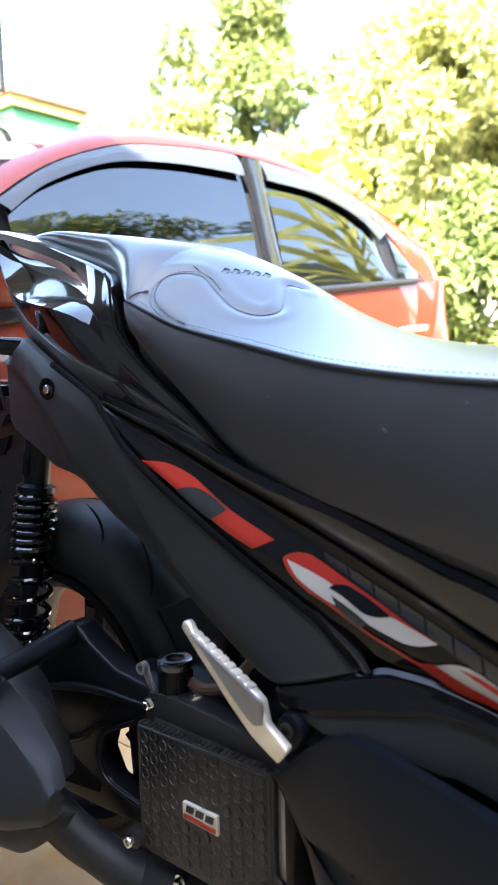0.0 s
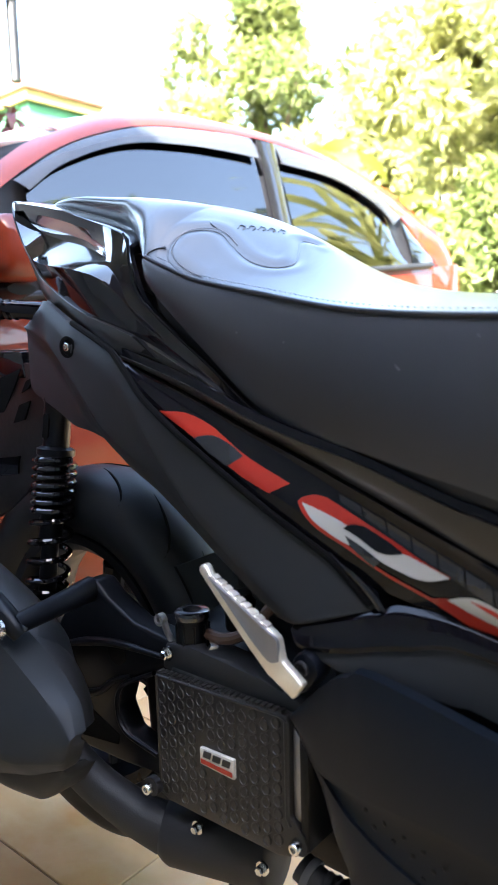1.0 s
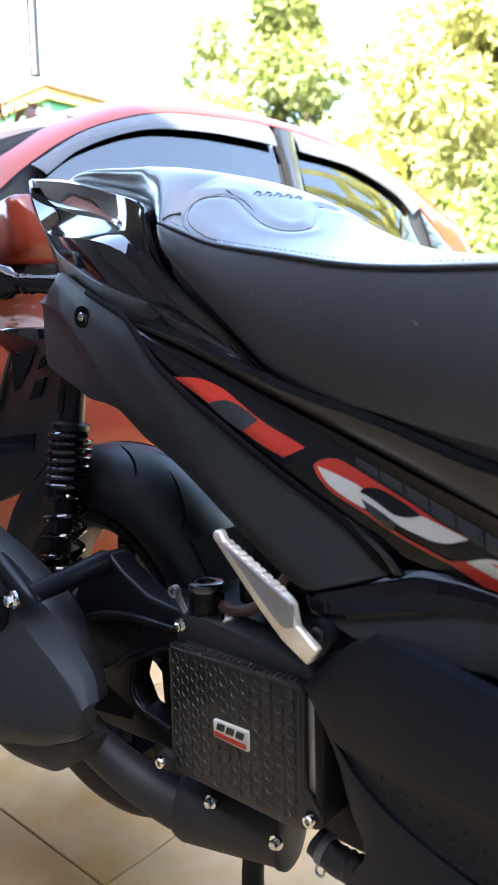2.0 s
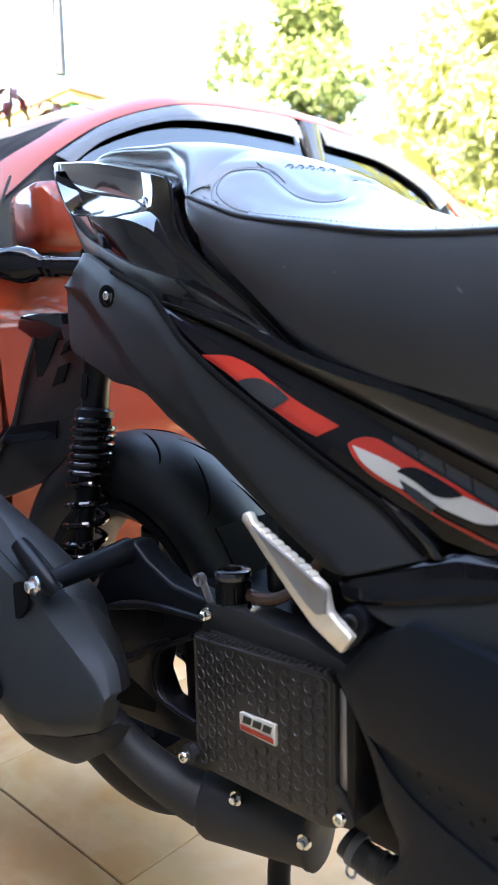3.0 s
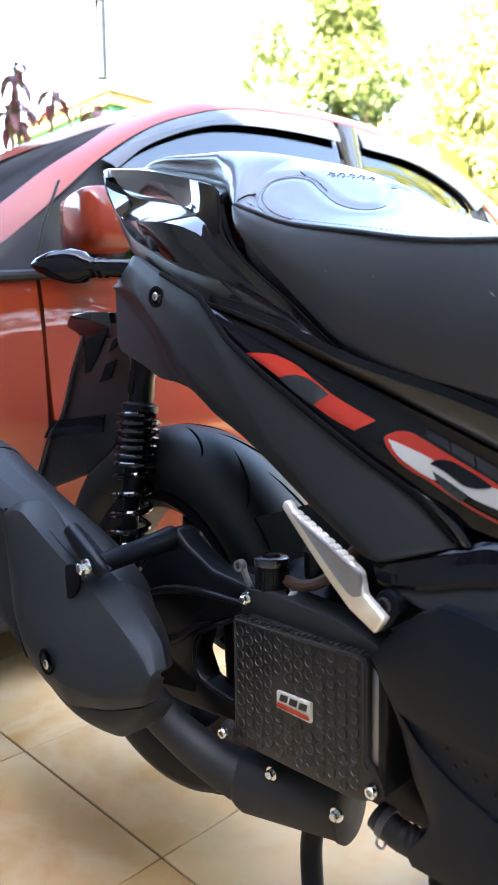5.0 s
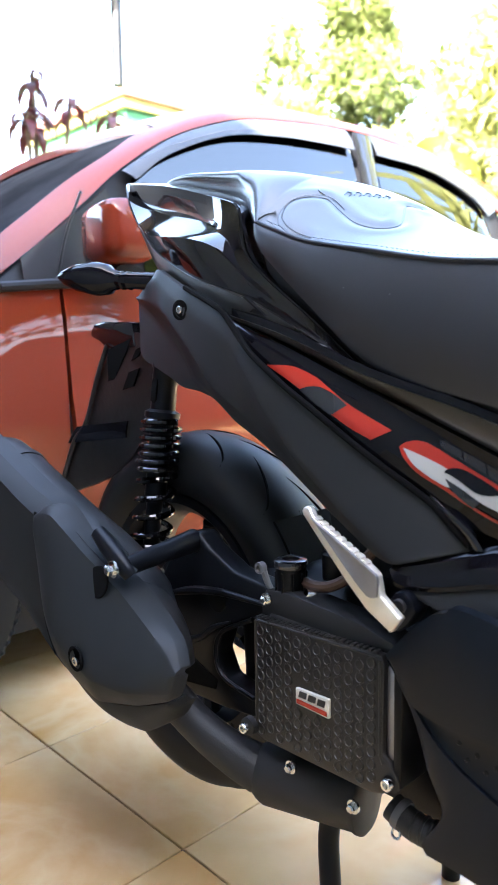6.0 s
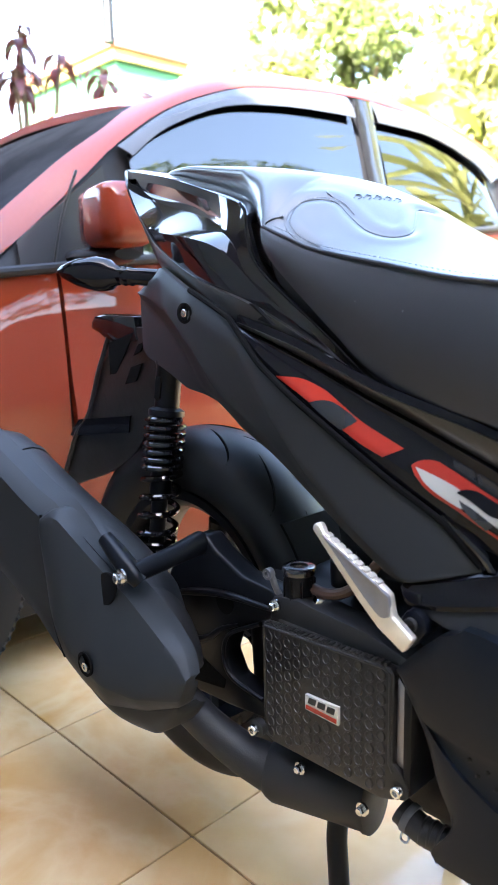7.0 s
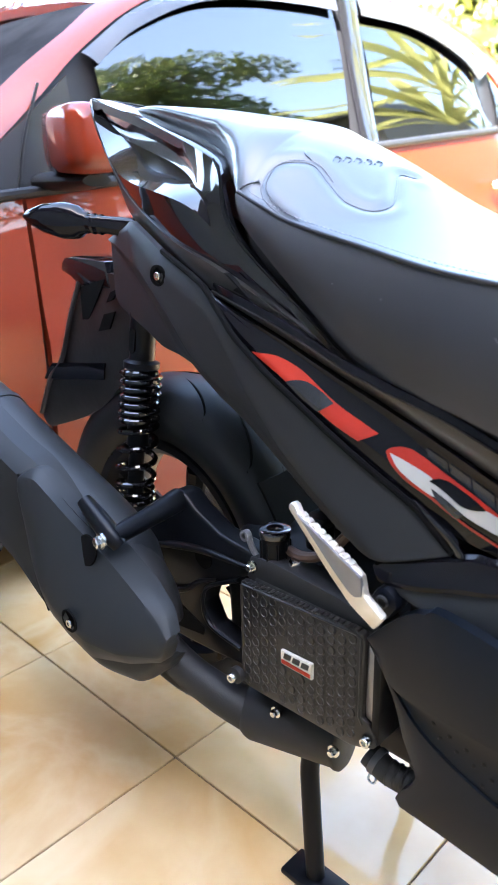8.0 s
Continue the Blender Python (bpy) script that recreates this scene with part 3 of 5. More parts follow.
FAIR_LOW = [(-1.014, 0.6492, 0.9982), (-0.985, 0.6362, 0.9735), (-0.955, 0.6225, 0.9500), (-0.925, 0.609, 0.9290), (-0.895, 0.5956, 0.9112), (-0.865, 0.5826, 0.8934), (-0.835, 0.5702, 0.8772), (-0.805, 0.5586, 0.8626), (-0.775, 0.5479, 0.8494), (-0.745, 0.5384, 0.8377), (-0.715, 0.5302, 0.8273), (-0.69, 0.5245, 0.8197), (-0.66, 0.5192, 0.8117), (-0.629, 0.516, 0.805), (-0.60, 0.514, 0.799), (-0.552, 0.513, 0.779), (-0.502, 0.515, 0.754), (-0.46, 0.517, 0.731), (-0.419, 0.519, 0.710)]
FAIR_EDGE = [(-1.012, 0.650, 0.994), (-0.994, 0.641, 0.976), (-0.952, 0.622, 0.936), (-0.868, 0.580, 0.882), (-0.806, 0.552, 0.847), (-0.720, 0.524, 0.815), (-0.629, 0.505, 0.785), (-0.577, 0.503, 0.769), (-0.525, 0.505, 0.753), (-0.470, 0.512, 0.7385)]
fairing = both("tail_fairing", ribbed([FAIR_TOP, RAIL_LOW, HOLD_RIM, FAIR_LOW], 240, 10, 0.006, (0.0, -0.001, 0.001), 7), M_GLOSS, scooter, "gloss black tail fairing with moulded grab rail", angle=38)
both("grab_rail", sheet(FAIR_TOP[:6], [(-1.008, 0.652, 1.009), (-0.94, 0.652, 0.998), (-0.837, 0.625, 0.976), (-0.723, 0.594, 0.945), (-0.655, 0.575, 0.922), (-0.628, 0.562, 0.904)], 40, 8, 0.002, 0.012, out=(0, -0.1, 1)), M_GLOSS, fairing, angle=60)
BLADE_TOP = [(-1.010, 0.648, 0.996), (-0.994, 0.636, 0.982), (-0.952, 0.618, 0.946), (-0.89, 0.588, 0.914), (-0.834, 0.565, 0.882), (-0.758, 0.538, 0.852), (-0.683, 0.518, 0.826), (-0.628, 0.509, 0.811), (-0.592, 0.505, 0.800), (-0.549, 0.505, 0.782), (-0.511, 0.508, 0.763), (-0.470, 0.512, 0.741)]
both("fairing_blade", sheet(BLADE_TOP, [(x, y + 0.004, z) for x, y, z in FAIR_EDGE], 80, 8, 0.001, 0.008, even=0.2), M_BLADE, fairing, "satin black blade along the fairing's foot")
# the notch's dark inside, put on as a black plate
both("vent_slot", prism([(-0.585, 0.800), (-0.579, 0.799), (-0.549, 0.777), (-0.572, 0.783), (-0.566, 0.786), (-0.553, 0.779)], 0.500, 0.506), M_GAPSHADE, fairing)
both("fairing_lip", tube([(x, y - 0.003, z + 0.001) for x, y, z in FAIR_TOP[4:]], [0.0014, 0.0014, 0.0014, 0.0012, 0.0010, 0.0008], 60, 8), M_GAPSHADE, fairing)

# matte side cover
SIDE_UP = [(-0.894, 0.588, 0.823), (-0.831, 0.560, 0.838), (-0.777, 0.528, 0.848), (-0.692, 0.507, 0.814), (-0.619, 0.497, 0.785), (-0.604, 0.495, 0.774), (-0.586, 0.493, 0.757), (-0.562, 0.488, 0.737), (-0.538, 0.486, 0.721), (-0.508, 0.486, 0.701), (-0.479, 0.488, 0.683), (-0.439, 0.492, 0.657), (-0.397, 0.498, 0.630), (-0.362, 0.504, 0.609), (-0.340, 0.507, 0.595), (-0.321, 0.509, 0.577), (-0.306, 0.512, 0.562)]
SIDE_RIDGE = [(-0.894, 0.581, 0.821), (-0.831, 0.550, 0.832), (-0.777, 0.523, 0.836), (-0.692, 0.500, 0.790), (-0.640, 0.494, 0.770), (-0.604, 0.491, 0.757), (-0.578, 0.488, 0.725), (-0.54, 0.484, 0.679), (-0.493, 0.482, 0.630), (-0.439, 0.484, 0.587), (-0.395, 0.487, 0.557), (-0.37, 0.490, 0.546), (-0.338, 0.497, 0.554), (-0.306, 0.511, 0.5615)]
SIDE_FOLD = [(-0.894, 0.575, 0.818), (-0.82, 0.542, 0.808), (-0.751, 0.512, 0.795), (-0.679, 0.498, 0.743), (-0.650, 0.495, 0.712), (-0.620, 0.495, 0.690), (-0.563, 0.495, 0.661), (-0.523, 0.491, 0.636), (-0.455, 0.488, 0.587), (-0.405, 0.487, 0.555), (-0.372, 0.489, 0.541), (-0.338, 0.496, 0.552), (-0.306, 0.511, 0.561)]
SIDE_HOLLOW = [(-0.894, 0.580, 0.812), (-0.819, 0.556, 0.785), (-0.74, 0.533, 0.740), (-0.703, 0.525, 0.705), (-0.666, 0.516, 0.691), (-0.635, 0.511, 0.674), (-0.563, 0.503, 0.641), (-0.523, 0.497, 0.621), (-0.455, 0.490, 0.581), (-0.405, 0.488, 0.551), (-0.372, 0.489, 0.5395), (-0.338, 0.496, 0.551), (-0.306, 0.511, 0.5605)]
SIDE_LOW = [(-0.894, 0.580, 0.738), (-0.877, 0.574, 0.727), (-0.791, 0.552, 0.706), (-0.747, 0.542, 0.692), (-0.703, 0.533, 0.689), (-0.666, 0.524, 0.683), (-0.635, 0.518, 0.668), (-0.618, 0.515, 0.658), (-0.563, 0.507, 0.637), (-0.523, 0.501, 0.618), (-0.488, 0.497, 0.599), (-0.455, 0.493, 0.578), (-0.416, 0.490, 0.557), (-0.389, 0.489, 0.541), (-0.372, 0.490, 0.538), (-0.338, 0.497, 0.5495), (-0.306, 0.512, 0.560)]
cover = both("side_cover", ribbed([SIDE_UP, SIDE_RIDGE, SIDE_FOLD, SIDE_HOLLOW, SIDE_LOW], 150, 7, 0.008, (0.001, 0.0, 0.0, 0.0), 2), M_MATTE, scooter, "matte dark grey plastic side cover", angle=48)
# shade of the gap above the cover, drawn as a black line
both("cover_groove", tube([(x, y - 0.001, z + 0.003) for x, y, z in SIDE_UP[3:]], 0.0034, 60, 8), M_GAPSHADE, cover)
part("cover_screw", socket_bolt((-0.690, 0.497, 0.790), (0, -1, 0), 0.005, 0.004), M_CHROME, cover)
part("screw_cup", lathe([(0, 0.012), (0.002, 0.0125), (0.002, 0.009), (-0.004, 0.0085)], (-0.694, 0.500, 0.790), (0.1, -1, 0), 20), M_GAPSHADE, cover)

# slanting strip between the seat and the decal panel
BAND_TOP = [(-0.605, 0.499, 0.780), (-0.546, 0.494, 0.765), (-0.501, 0.496, 0.750), (-0.434, 0.502, 0.7215), (-0.385, 0.505, 0.7055), (-0.322, 0.507, 0.689), (-0.269, 0.504, 0.673), (-0.22, 0.500, 0.659), (-0.184, 0.496, 0.651), (0.06, 0.476, 0.58)]
BAND_LOW = [(-0.603, 0.501, 0.776), (-0.546, 0.499, 0.758), (-0.501, 0.502, 0.7405), (-0.434, 0.509, 0.711), (-0.385, 0.513, 0.691), (-0.322, 0.515, 0.666), (-0.269, 0.513, 0.646), (-0.22, 0.508, 0.629), (-0.184, 0.504, 0.618), (0.06, 0.484, 0.54)]
both("under_seat_strip", sheet(BAND_TOP, BAND_LOW, 70, 8, 0.0015, 0.01), M_BLADE, scooter, "satin black strip under the seat")
# the dark gap above the strip, its shade drawn as a black sheet
both("strip_gap", sheet([(x, y + 0.004, z + 0.008) for x, y, z in BAND_TOP], [(x, y + 0.003, z - 0.002) for x, y, z in BAND_TOP], 60, 4, 0.0, 0.004), M_GLOSSLOW, scooter)

# gloss stripe panel between side cover and fairing, running forward
STRIPE_TOP = [(-0.602, 0.500, 0.775), (-0.55, 0.494, 0.758), (-0.501, 0.497, 0.739), (-0.434, 0.504, 0.709), (-0.385, 0.509, 0.689), (-0.322, 0.511, 0.664), (-0.269, 0.509, 0.644), (-0.184, 0.502, 0.616), (0.06, 0.48, 0.538)]
STRIPE_LOW = [(-0.600, 0.499, 0.772), (-0.562, 0.491, 0.739), (-0.508, 0.489, 0.703), (-0.439, 0.495, 0.659), (-0.397, 0.501, 0.632), (-0.340, 0.510, 0.597), (-0.31, 0.514, 0.582), (-0.19, 0.52, 0.555), (0.06, 0.52, 0.50)]
STRIPE_PROF = [(0, 0), (0.12, -0.002), (0.25, -0.002), (0.32, 0.0), (0.65, 0.004), (1, 0)]
stripe = both("stripe_panel", sheet(STRIPE_TOP, STRIPE_LOW, 90, 22, 0, 0.006, prof=STRIPE_PROF), M_GLOSSLOW, scooter, "gloss black side panel with red and grey decals")

# decals laid on the stripe panel
st_a, st_b = curve(STRIPE_TOP, 160), curve(STRIPE_LOW, 160)
st_v = np.linspace(0, 1, 41)
st_off = np.interp(st_v, [q[0] for q in STRIPE_PROF], [q[1] for q in STRIPE_PROF])
st_w = np.linalg.norm(st_a - st_b, axis=1)
st_g = (st_a[:, None, :] * (1 - st_v)[None, :, None] + st_b[:, None, :] * st_v[None, :, None])
st_g[:, :, 1] -= st_off[None, :] * ((st_w / st_w.max()) ** 0.5)[:, None]
st_g = st_g.reshape(-1, 3)


def decal(name, top, bottom, mat, parent, lift=0.001, n=24, m=6):
    """A thin film between two x-z edge lines, lying on the stripe panel."""
    a, b = curve(top, n), curve(bottom, n)
    v = np.linspace(0, 1, m)
    g = (a[:, None, :] * (1 - v)[None, :, None] + b[:, None, :] * v[None, :, None]).reshape(-1, 2)
    out = []
    for x, z in g:
        d = (st_g[:, 0] - x) ** 2 + (st_g[:, 2] - z) ** 2
        near = np.argsort(d)[:6]
        w = 1 / (d[near] + 1e-6)
        out.append((x, float((st_g[near, 1] * w).sum() / w.sum()) - lift, z))
    return part(name, (out, grid_faces(n, m)), mat, parent)


decal("red_decal", [(-0.534, 0.7255), (-0.502, 0.724), (-0.475, 0.714), (-0.456, 0.702), (-0.439, 0.691), (-0.419, 0.68), (-0.385, 0.664)], [(-0.534, 0.7245), (-0.507, 0.711), (-0.488, 0.700), (-0.47, 0.687), (-0.451, 0.677), (-0.428, 0.664), (-0.405, 0.654)], M_RED, stripe, 0.001, 40, 8)
decal("grey_decal", [(-0.489, 0.7005), (-0.478, 0.7035), (-0.465, 0.703), (-0.447, 0.695), (-0.434, 0.686)], [(-0.488, 0.6995), (-0.47, 0.6865), (-0.462, 0.6825), (-0.452, 0.6765), (-0.446, 0.678)], M_DECALBLACK, stripe, 0.0016, 20, 6)
decal("red_decal", [(-0.3755, 0.650), (-0.371, 0.6535), (-0.362, 0.656), (-0.352, 0.6555), (-0.343, 0.652), (-0.332, 0.647), (-0.311, 0.637), (-0.29, 0.628), (-0.274, 0.621), (-0.257, 0.613), (-0.233, 0.604)], [(-0.3755, 0.649), (-0.362, 0.643), (-0.348, 0.638), (-0.335, 0.632), (-0.326, 0.628), (-0.311, 0.620), (-0.297, 0.613), (-0.28, 0.614), (-0.272, 0.615), (-0.255, 0.610), (-0.233, 0.603)], M_RED, stripe, 0.001, 90, 8)
decal("pale_decal", [(-0.371, 0.649), (-0.354, 0.6435), (-0.335, 0.6365), (-0.326, 0.632), (-0.311, 0.6225), (-0.297, 0.6145), (-0.285, 0.6145), (-0.275, 0.6165), (-0.257, 0.6115), (-0.234, 0.604)], [(-0.371, 0.648), (-0.361, 0.6355), (-0.346, 0.6255), (-0.328, 0.6175), (-0.311, 0.614), (-0.29, 0.605), (-0.273, 0.600), (-0.262, 0.5975), (-0.249, 0.598), (-0.234, 0.603)], M_WHITE, stripe, 0.0016, 90, 6)
decal("dark_decal", [(-0.330, 0.6305), (-0.3265, 0.633), (-0.320, 0.6345), (-0.312, 0.634), (-0.301, 0.630), (-0.287, 0.624), (-0.275, 0.6175)], [(-0.330, 0.630), (-0.323, 0.6275), (-0.315, 0.6235), (-0.307, 0.619), (-0.298, 0.6145), (-0.287, 0.6135), (-0.275, 0.616)], M_GLOSSLOW, stripe, 0.0022, 60, 5)
decal("dark_decal", [(-0.328, 0.6245), (-0.319, 0.620), (-0.309, 0.615), (-0.294, 0.607)], [(-0.3275, 0.6235), (-0.323, 0.6165), (-0.315, 0.609), (-0.301, 0.600)], M_DECALBLACK, stripe, 0.0022, 40, 4)
decal("red_line", [(-0.3755, 0.650), (-0.371, 0.647), (-0.361, 0.636), (-0.343, 0.625), (-0.330, 0.6185), (-0.311, 0.607), (-0.29, 0.597), (-0.269, 0.5895), (-0.251, 0.583)], [(-0.3755, 0.649), (-0.371, 0.641), (-0.362, 0.631), (-0.351, 0.6235), (-0.332, 0.615), (-0.311, 0.604), (-0.29, 0.594), (-0.269, 0.586), (-0.252, 0.580)], M_RED, stripe, 0.0012, 90, 3)
decal("red_decal", [(-0.254, 0.584), (-0.249, 0.583), (-0.234, 0.586), (-0.216, 0.583), (-0.193, 0.577), (-0.14, 0.556)], [(-0.254, 0.5815), (-0.242, 0.575), (-0.230, 0.569), (-0.218, 0.564), (-0.192, 0.561), (-0.14, 0.548)], M_RED, stripe, 0.001, 50, 8)
decal("pale_decal", [(-0.2355, 0.5855), (-0.223, 0.590), (-0.212, 0.5915), (-0.203, 0.590), (-0.192, 0.586), (-0.15, 0.570)], [(-0.235, 0.585), (-0.226, 0.5815), (-0.216, 0.5775), (-0.205, 0.574), (-0.193, 0.571), (-0.15, 0.555)], M_WHITE, stripe, 0.0018, 50, 5)
decal("red_tongue", [(-0.2155, 0.589), (-0.205, 0.587), (-0.193, 0.584), (-0.15, 0.568)], [(-0.215, 0.5885), (-0.205, 0.584), (-0.193, 0.579), (-0.15, 0.560)], M_RED, stripe, 0.0024, 30, 3)
for i in range(7):
    x0, x1 = -0.338 + 0.0235 * i, -0.3165 + 0.0235 * i
    zt, zb = lambda x: 0.660 - 0.40 * (x + 0.34), lambda x: 0.6525 - 0.46 * (x + 0.34)
    decal("graphite_patch", [(x0, zt(x0)), (x1, zt(x1))], [(x0 + 0.002, zb(x0)), (x1 + 0.002, zb(x1))], M_DECALBLACK, stripe, 0.001, 5, 4)

# glossy blade along the front end of the side cover
both("end_blade", sheet([(-0.345, 0.508, 0.607), (-0.319, 0.507, 0.591), (-0.301, 0.509, 0.576), (-0.292, 0.511, 0.563)], [(-0.347, 0.508, 0.604), (-0.332, 0.506, 0.594), (-0.311, 0.508, 0.576), (-0.301, 0.510, 0.5625)], 24, 5, 0.0015, 0.006), M_GLOSS, stripe)

# lower step cover: a gloss band over a matte one
GLOSS_LOW = [(-0.376, 0.489, 0.533), (-0.367, 0.489, 0.5185), (-0.326, 0.494, 0.522), (-0.273, 0.50, 0.5355), (-0.19, 0.506, 0.5425), (0.06, 0.506, 0.475)]
both("step_cover", sheet([(-0.376, 0.496, 0.5375), (-0.338, 0.503, 0.550), (-0.301, 0.514, 0.562), (-0.27, 0.517, 0.569), (-0.19, 0.518, 0.560), (0.06, 0.515, 0.50)], GLOSS_LOW, 60, 21, 0, 0.012, prof=[(0, 0.0), (0.15, 0.003), (0.5, 0.0045), (0.85, 0.003), (1, 0)]), M_GLOSSLOW, scooter, "gloss black step cover", angle=30)
both("under_step", sheet([(x, y + 0.003, z - 0.001) for x, y, z in GLOSS_LOW[1:]], [(-0.352, 0.494, 0.512), (-0.325, 0.492, 0.506), (-0.27, 0.495, 0.507), (-0.225, 0.499, 0.503), (-0.188, 0.502, 0.498), (0.06, 0.50, 0.44)], 40, 9, 0.001, 0.012), M_MATTE, scooter, "matte black under-step panel")
belly = both("belly_cover", sheet([(-0.383, 0.493, 0.446), (-0.357, 0.488, 0.475), (-0.333, 0.484, 0.498), (-0.314, 0.481, 0.5085), (-0.262, 0.478, 0.513), (0.06, 0.47, 0.45)], [(-0.379, 0.493, 0.442), (-0.347, 0.486, 0.408), (-0.302, 0.479, 0.406), (-0.253, 0.473, 0.409), (-0.18, 0.47, 0.405), (0.06, 0.465, 0.36)], 50, 12, 0.004, 0.012), M_BELLY, scooter, "matte blue-black lower side cover")
both("lower_facet", sheet([(-0.345, 0.49, 0.408), (-0.302, 0.484, 0.404), (-0.253, 0.478, 0.407), (-0.18, 0.475, 0.403), (0.06, 0.47, 0.358)], [(-0.34, 0.49, 0.40), (-0.308, 0.484, 0.377), (-0.251, 0.479, 0.355), (-0.18, 0.477, 0.34), (0.06, 0.47, 0.30)], 30, 6, -0.003, 0.012), M_BELLY, belly)
for i in range(3):
    for j in range(7):
        x, z = -0.297 + 0.019 * j + 0.009 * (i % 2), 0.392 - 0.012 * i - 0.0035 * j
        part("hex_dimple", lathe([(0, 0.0026), (0.0005, 0.002), (0.0005, 0.0)], (x, 0.485 - 0.1 * (x + 0.3), z), (0, -1, 0), 6), M_SATIN, belly)
both("belly_strip", sheet([(-0.381, 0.493, 0.441), (-0.345, 0.487, 0.405), (-0.308, 0.481, 0.376), (-0.251, 0.476, 0.354), (-0.18, 0.474, 0.338), (0.06, 0.468, 0.298)], [(-0.379, 0.496, 0.437), (-0.35, 0.492, 0.395), (-0.331, 0.488, 0.35), (-0.312, 0.483, 0.315), (-0.334, 0.485, 0.270), (-0.267, 0.476, 0.272), (0.06, 0.465, 0.26)], 60, 10, 0.003, 0.012), M_BELLY, belly)

# backing behind the step and belly covers, the gap's shade in its black
both("inner_panel", prism([(-0.355, 0.45), (-0.35, 0.545), (-0.2, 0.55), (0.055, 0.50), (0.055, 0.38), (-0.2, 0.40)], 0.526, 0.536), M_GAPSHADE, scooter)

# added black sheet that blocks light and stands for shade before the tyre
SHADE_ARC = [radians(a) for a in np.linspace(-15, 40, 14)]
part("tyre_hugger", sheet([(AXLE[0] + 0.284 * math.cos(a), 0.585, AXLE[2] + 0.284 * math.sin(a)) for a in SHADE_ARC], [(AXLE[0] + 0.284 * math.cos(a), 0.725, AXLE[2] + 0.284 * math.sin(a)) for a in SHADE_ARC], 24, 8, 0.0, 0.004, (1, 0, 0.3)), M_GAPSHADE, scooter)
part("inner_fender", prism([(-0.555, 0.47), (-0.575, 0.56), (-0.60, 0.62), (-0.585, 0.655), (-0.52, 0.665), (-0.42, 0.60), (-0.33, 0.53), (-0.36, 0.46)], 0.63, 0.64), M_MATTE2, scooter)

# passenger footrest
PEG = [(-0.459, 0.581), (-0.4575, 0.5865), (-0.453, 0.589), (-0.449, 0.587), (-0.445, 0.58), (-0.374, 0.542), (-0.367, 0.537), (-0.363, 0.518), (-0.341, 0.502), (-0.352, 0.486), (-0.38, 0.502), (-0.403, 0.523), (-0.435, 0.556)]
peg = part("footrest", prism(PEG, 0.457, 0.467), M_PEG, scooter, "folded silver aluminium passenger footrest", bevel=0.0025, segs=3)
part("tread_pad", plate([[(-0.4455, 0.4565, 0.579), (-0.372, 0.4565, 0.5405)], [(-0.372, 0.4565, 0.5405), (-0.366, 0.4565, 0.535), (-0.3655, 0.4565, 0.517)], [(-0.3655, 0.4565, 0.517), (-0.376, 0.4565, 0.515), (-0.396, 0.4565, 0.531), (-0.43, 0.4565, 0.5645), (-0.4455, 0.4565, 0.579)]], [(1.0, -0.002), (0.98, 0.0012), (0.9, 0.0016), (0.6, 0.0004)]), M_PEGGREY, peg, "grey tread face", angle=30)
for i in range(9):
    x, z = -0.4435 + 0.0074 * i, 0.5797 - 0.00396 * i
    part("tooth", prism([(x - 0.0005, z - 0.003), (x + 0.0006, z + 0.0006), (x + 0.0058, z - 0.0022), (x + 0.0048, z - 0.006)], 0.4578, 0.466), M_PEG, peg, bevel=0.0004, segs=1)
part("pivot_bolt", socket_bolt((-0.358, 0.480, 0.505), (0.1, -1, 0), 0.007, 0.004), M_HOSE, peg)
part("pivot_bracket", prism([(-0.376, 0.500), (-0.368, 0.514), (-0.357, 0.519), (-0.346, 0.512), (-0.343, 0.500), (-0.352, 0.486), (-0.366, 0.474)], 0.483, 0.51), M_SHOCK, peg, bevel=0.005)

# radiator guard
GX0, GX1, GY, GZ0, GZ1 = -0.582, -0.40, 0.505, 0.284, 0.437
guard = part("radiator_guard", prism([(GX0, GZ0), (GX0 + 0.002, GZ1 - 0.006), (-0.408, GZ1), (-0.397, GZ1 - 0.001), (-0.393, GZ1 - 0.009), (-0.395, 0.331), (-0.386, 0.326), (-0.3765, 0.314), (-0.3765, 0.302), (-0.385, 0.294), (-0.396, 0.288), (-0.411, 0.283), (-0.567, 0.279)], GY, GY + 0.012), M_GUARD, scooter, "black embossed metal radiator guard with small badge", bevel=0.003)
dot = lathe([(-0.002, 0.0066), (0.0005, 0.0066), (0.0013, 0.0061), (0.0015, 0.0050), (0.0007, 0.0045), (0.0005, 0.0)], (0, 0, 0), (0, -1, 0), 18)
dot = ([(v[0], v[1] - 0.16 * v[0] + 0.10 * v[2], v[2]) for v in dot[0]], dot[1])
pip = lathe([(0, 0.0016), (0.0012, 0.0012), (0.0016, 0.0)], (0, 0, 0), (0, -1, 0), 8)
for i in range(12):
    for j in range(11):
        x, z = GX0 + 0.0115 + i * 0.0146, GZ0 + 0.008 + (j + (0.5 if i % 2 else 0)) * 0.0137 + 0.0003 * i
        if z < GZ1 - 0.014 + 0.035 * (x - GX0) and not (-0.519 < x < -0.455 and 0.337 < z < 0.376):
            part("stud", ([(v[0] + x, v[1] + GY + 0.0002, v[2] + z) for v in dot[0]], dot[1]), M_GUARD, guard)
            part("pip", ([(v[0] + x, v[1] + GY + 0.0002, v[2] + z + 0.0069) for v in pip[0]], pip[1]), M_GUARD, guard)
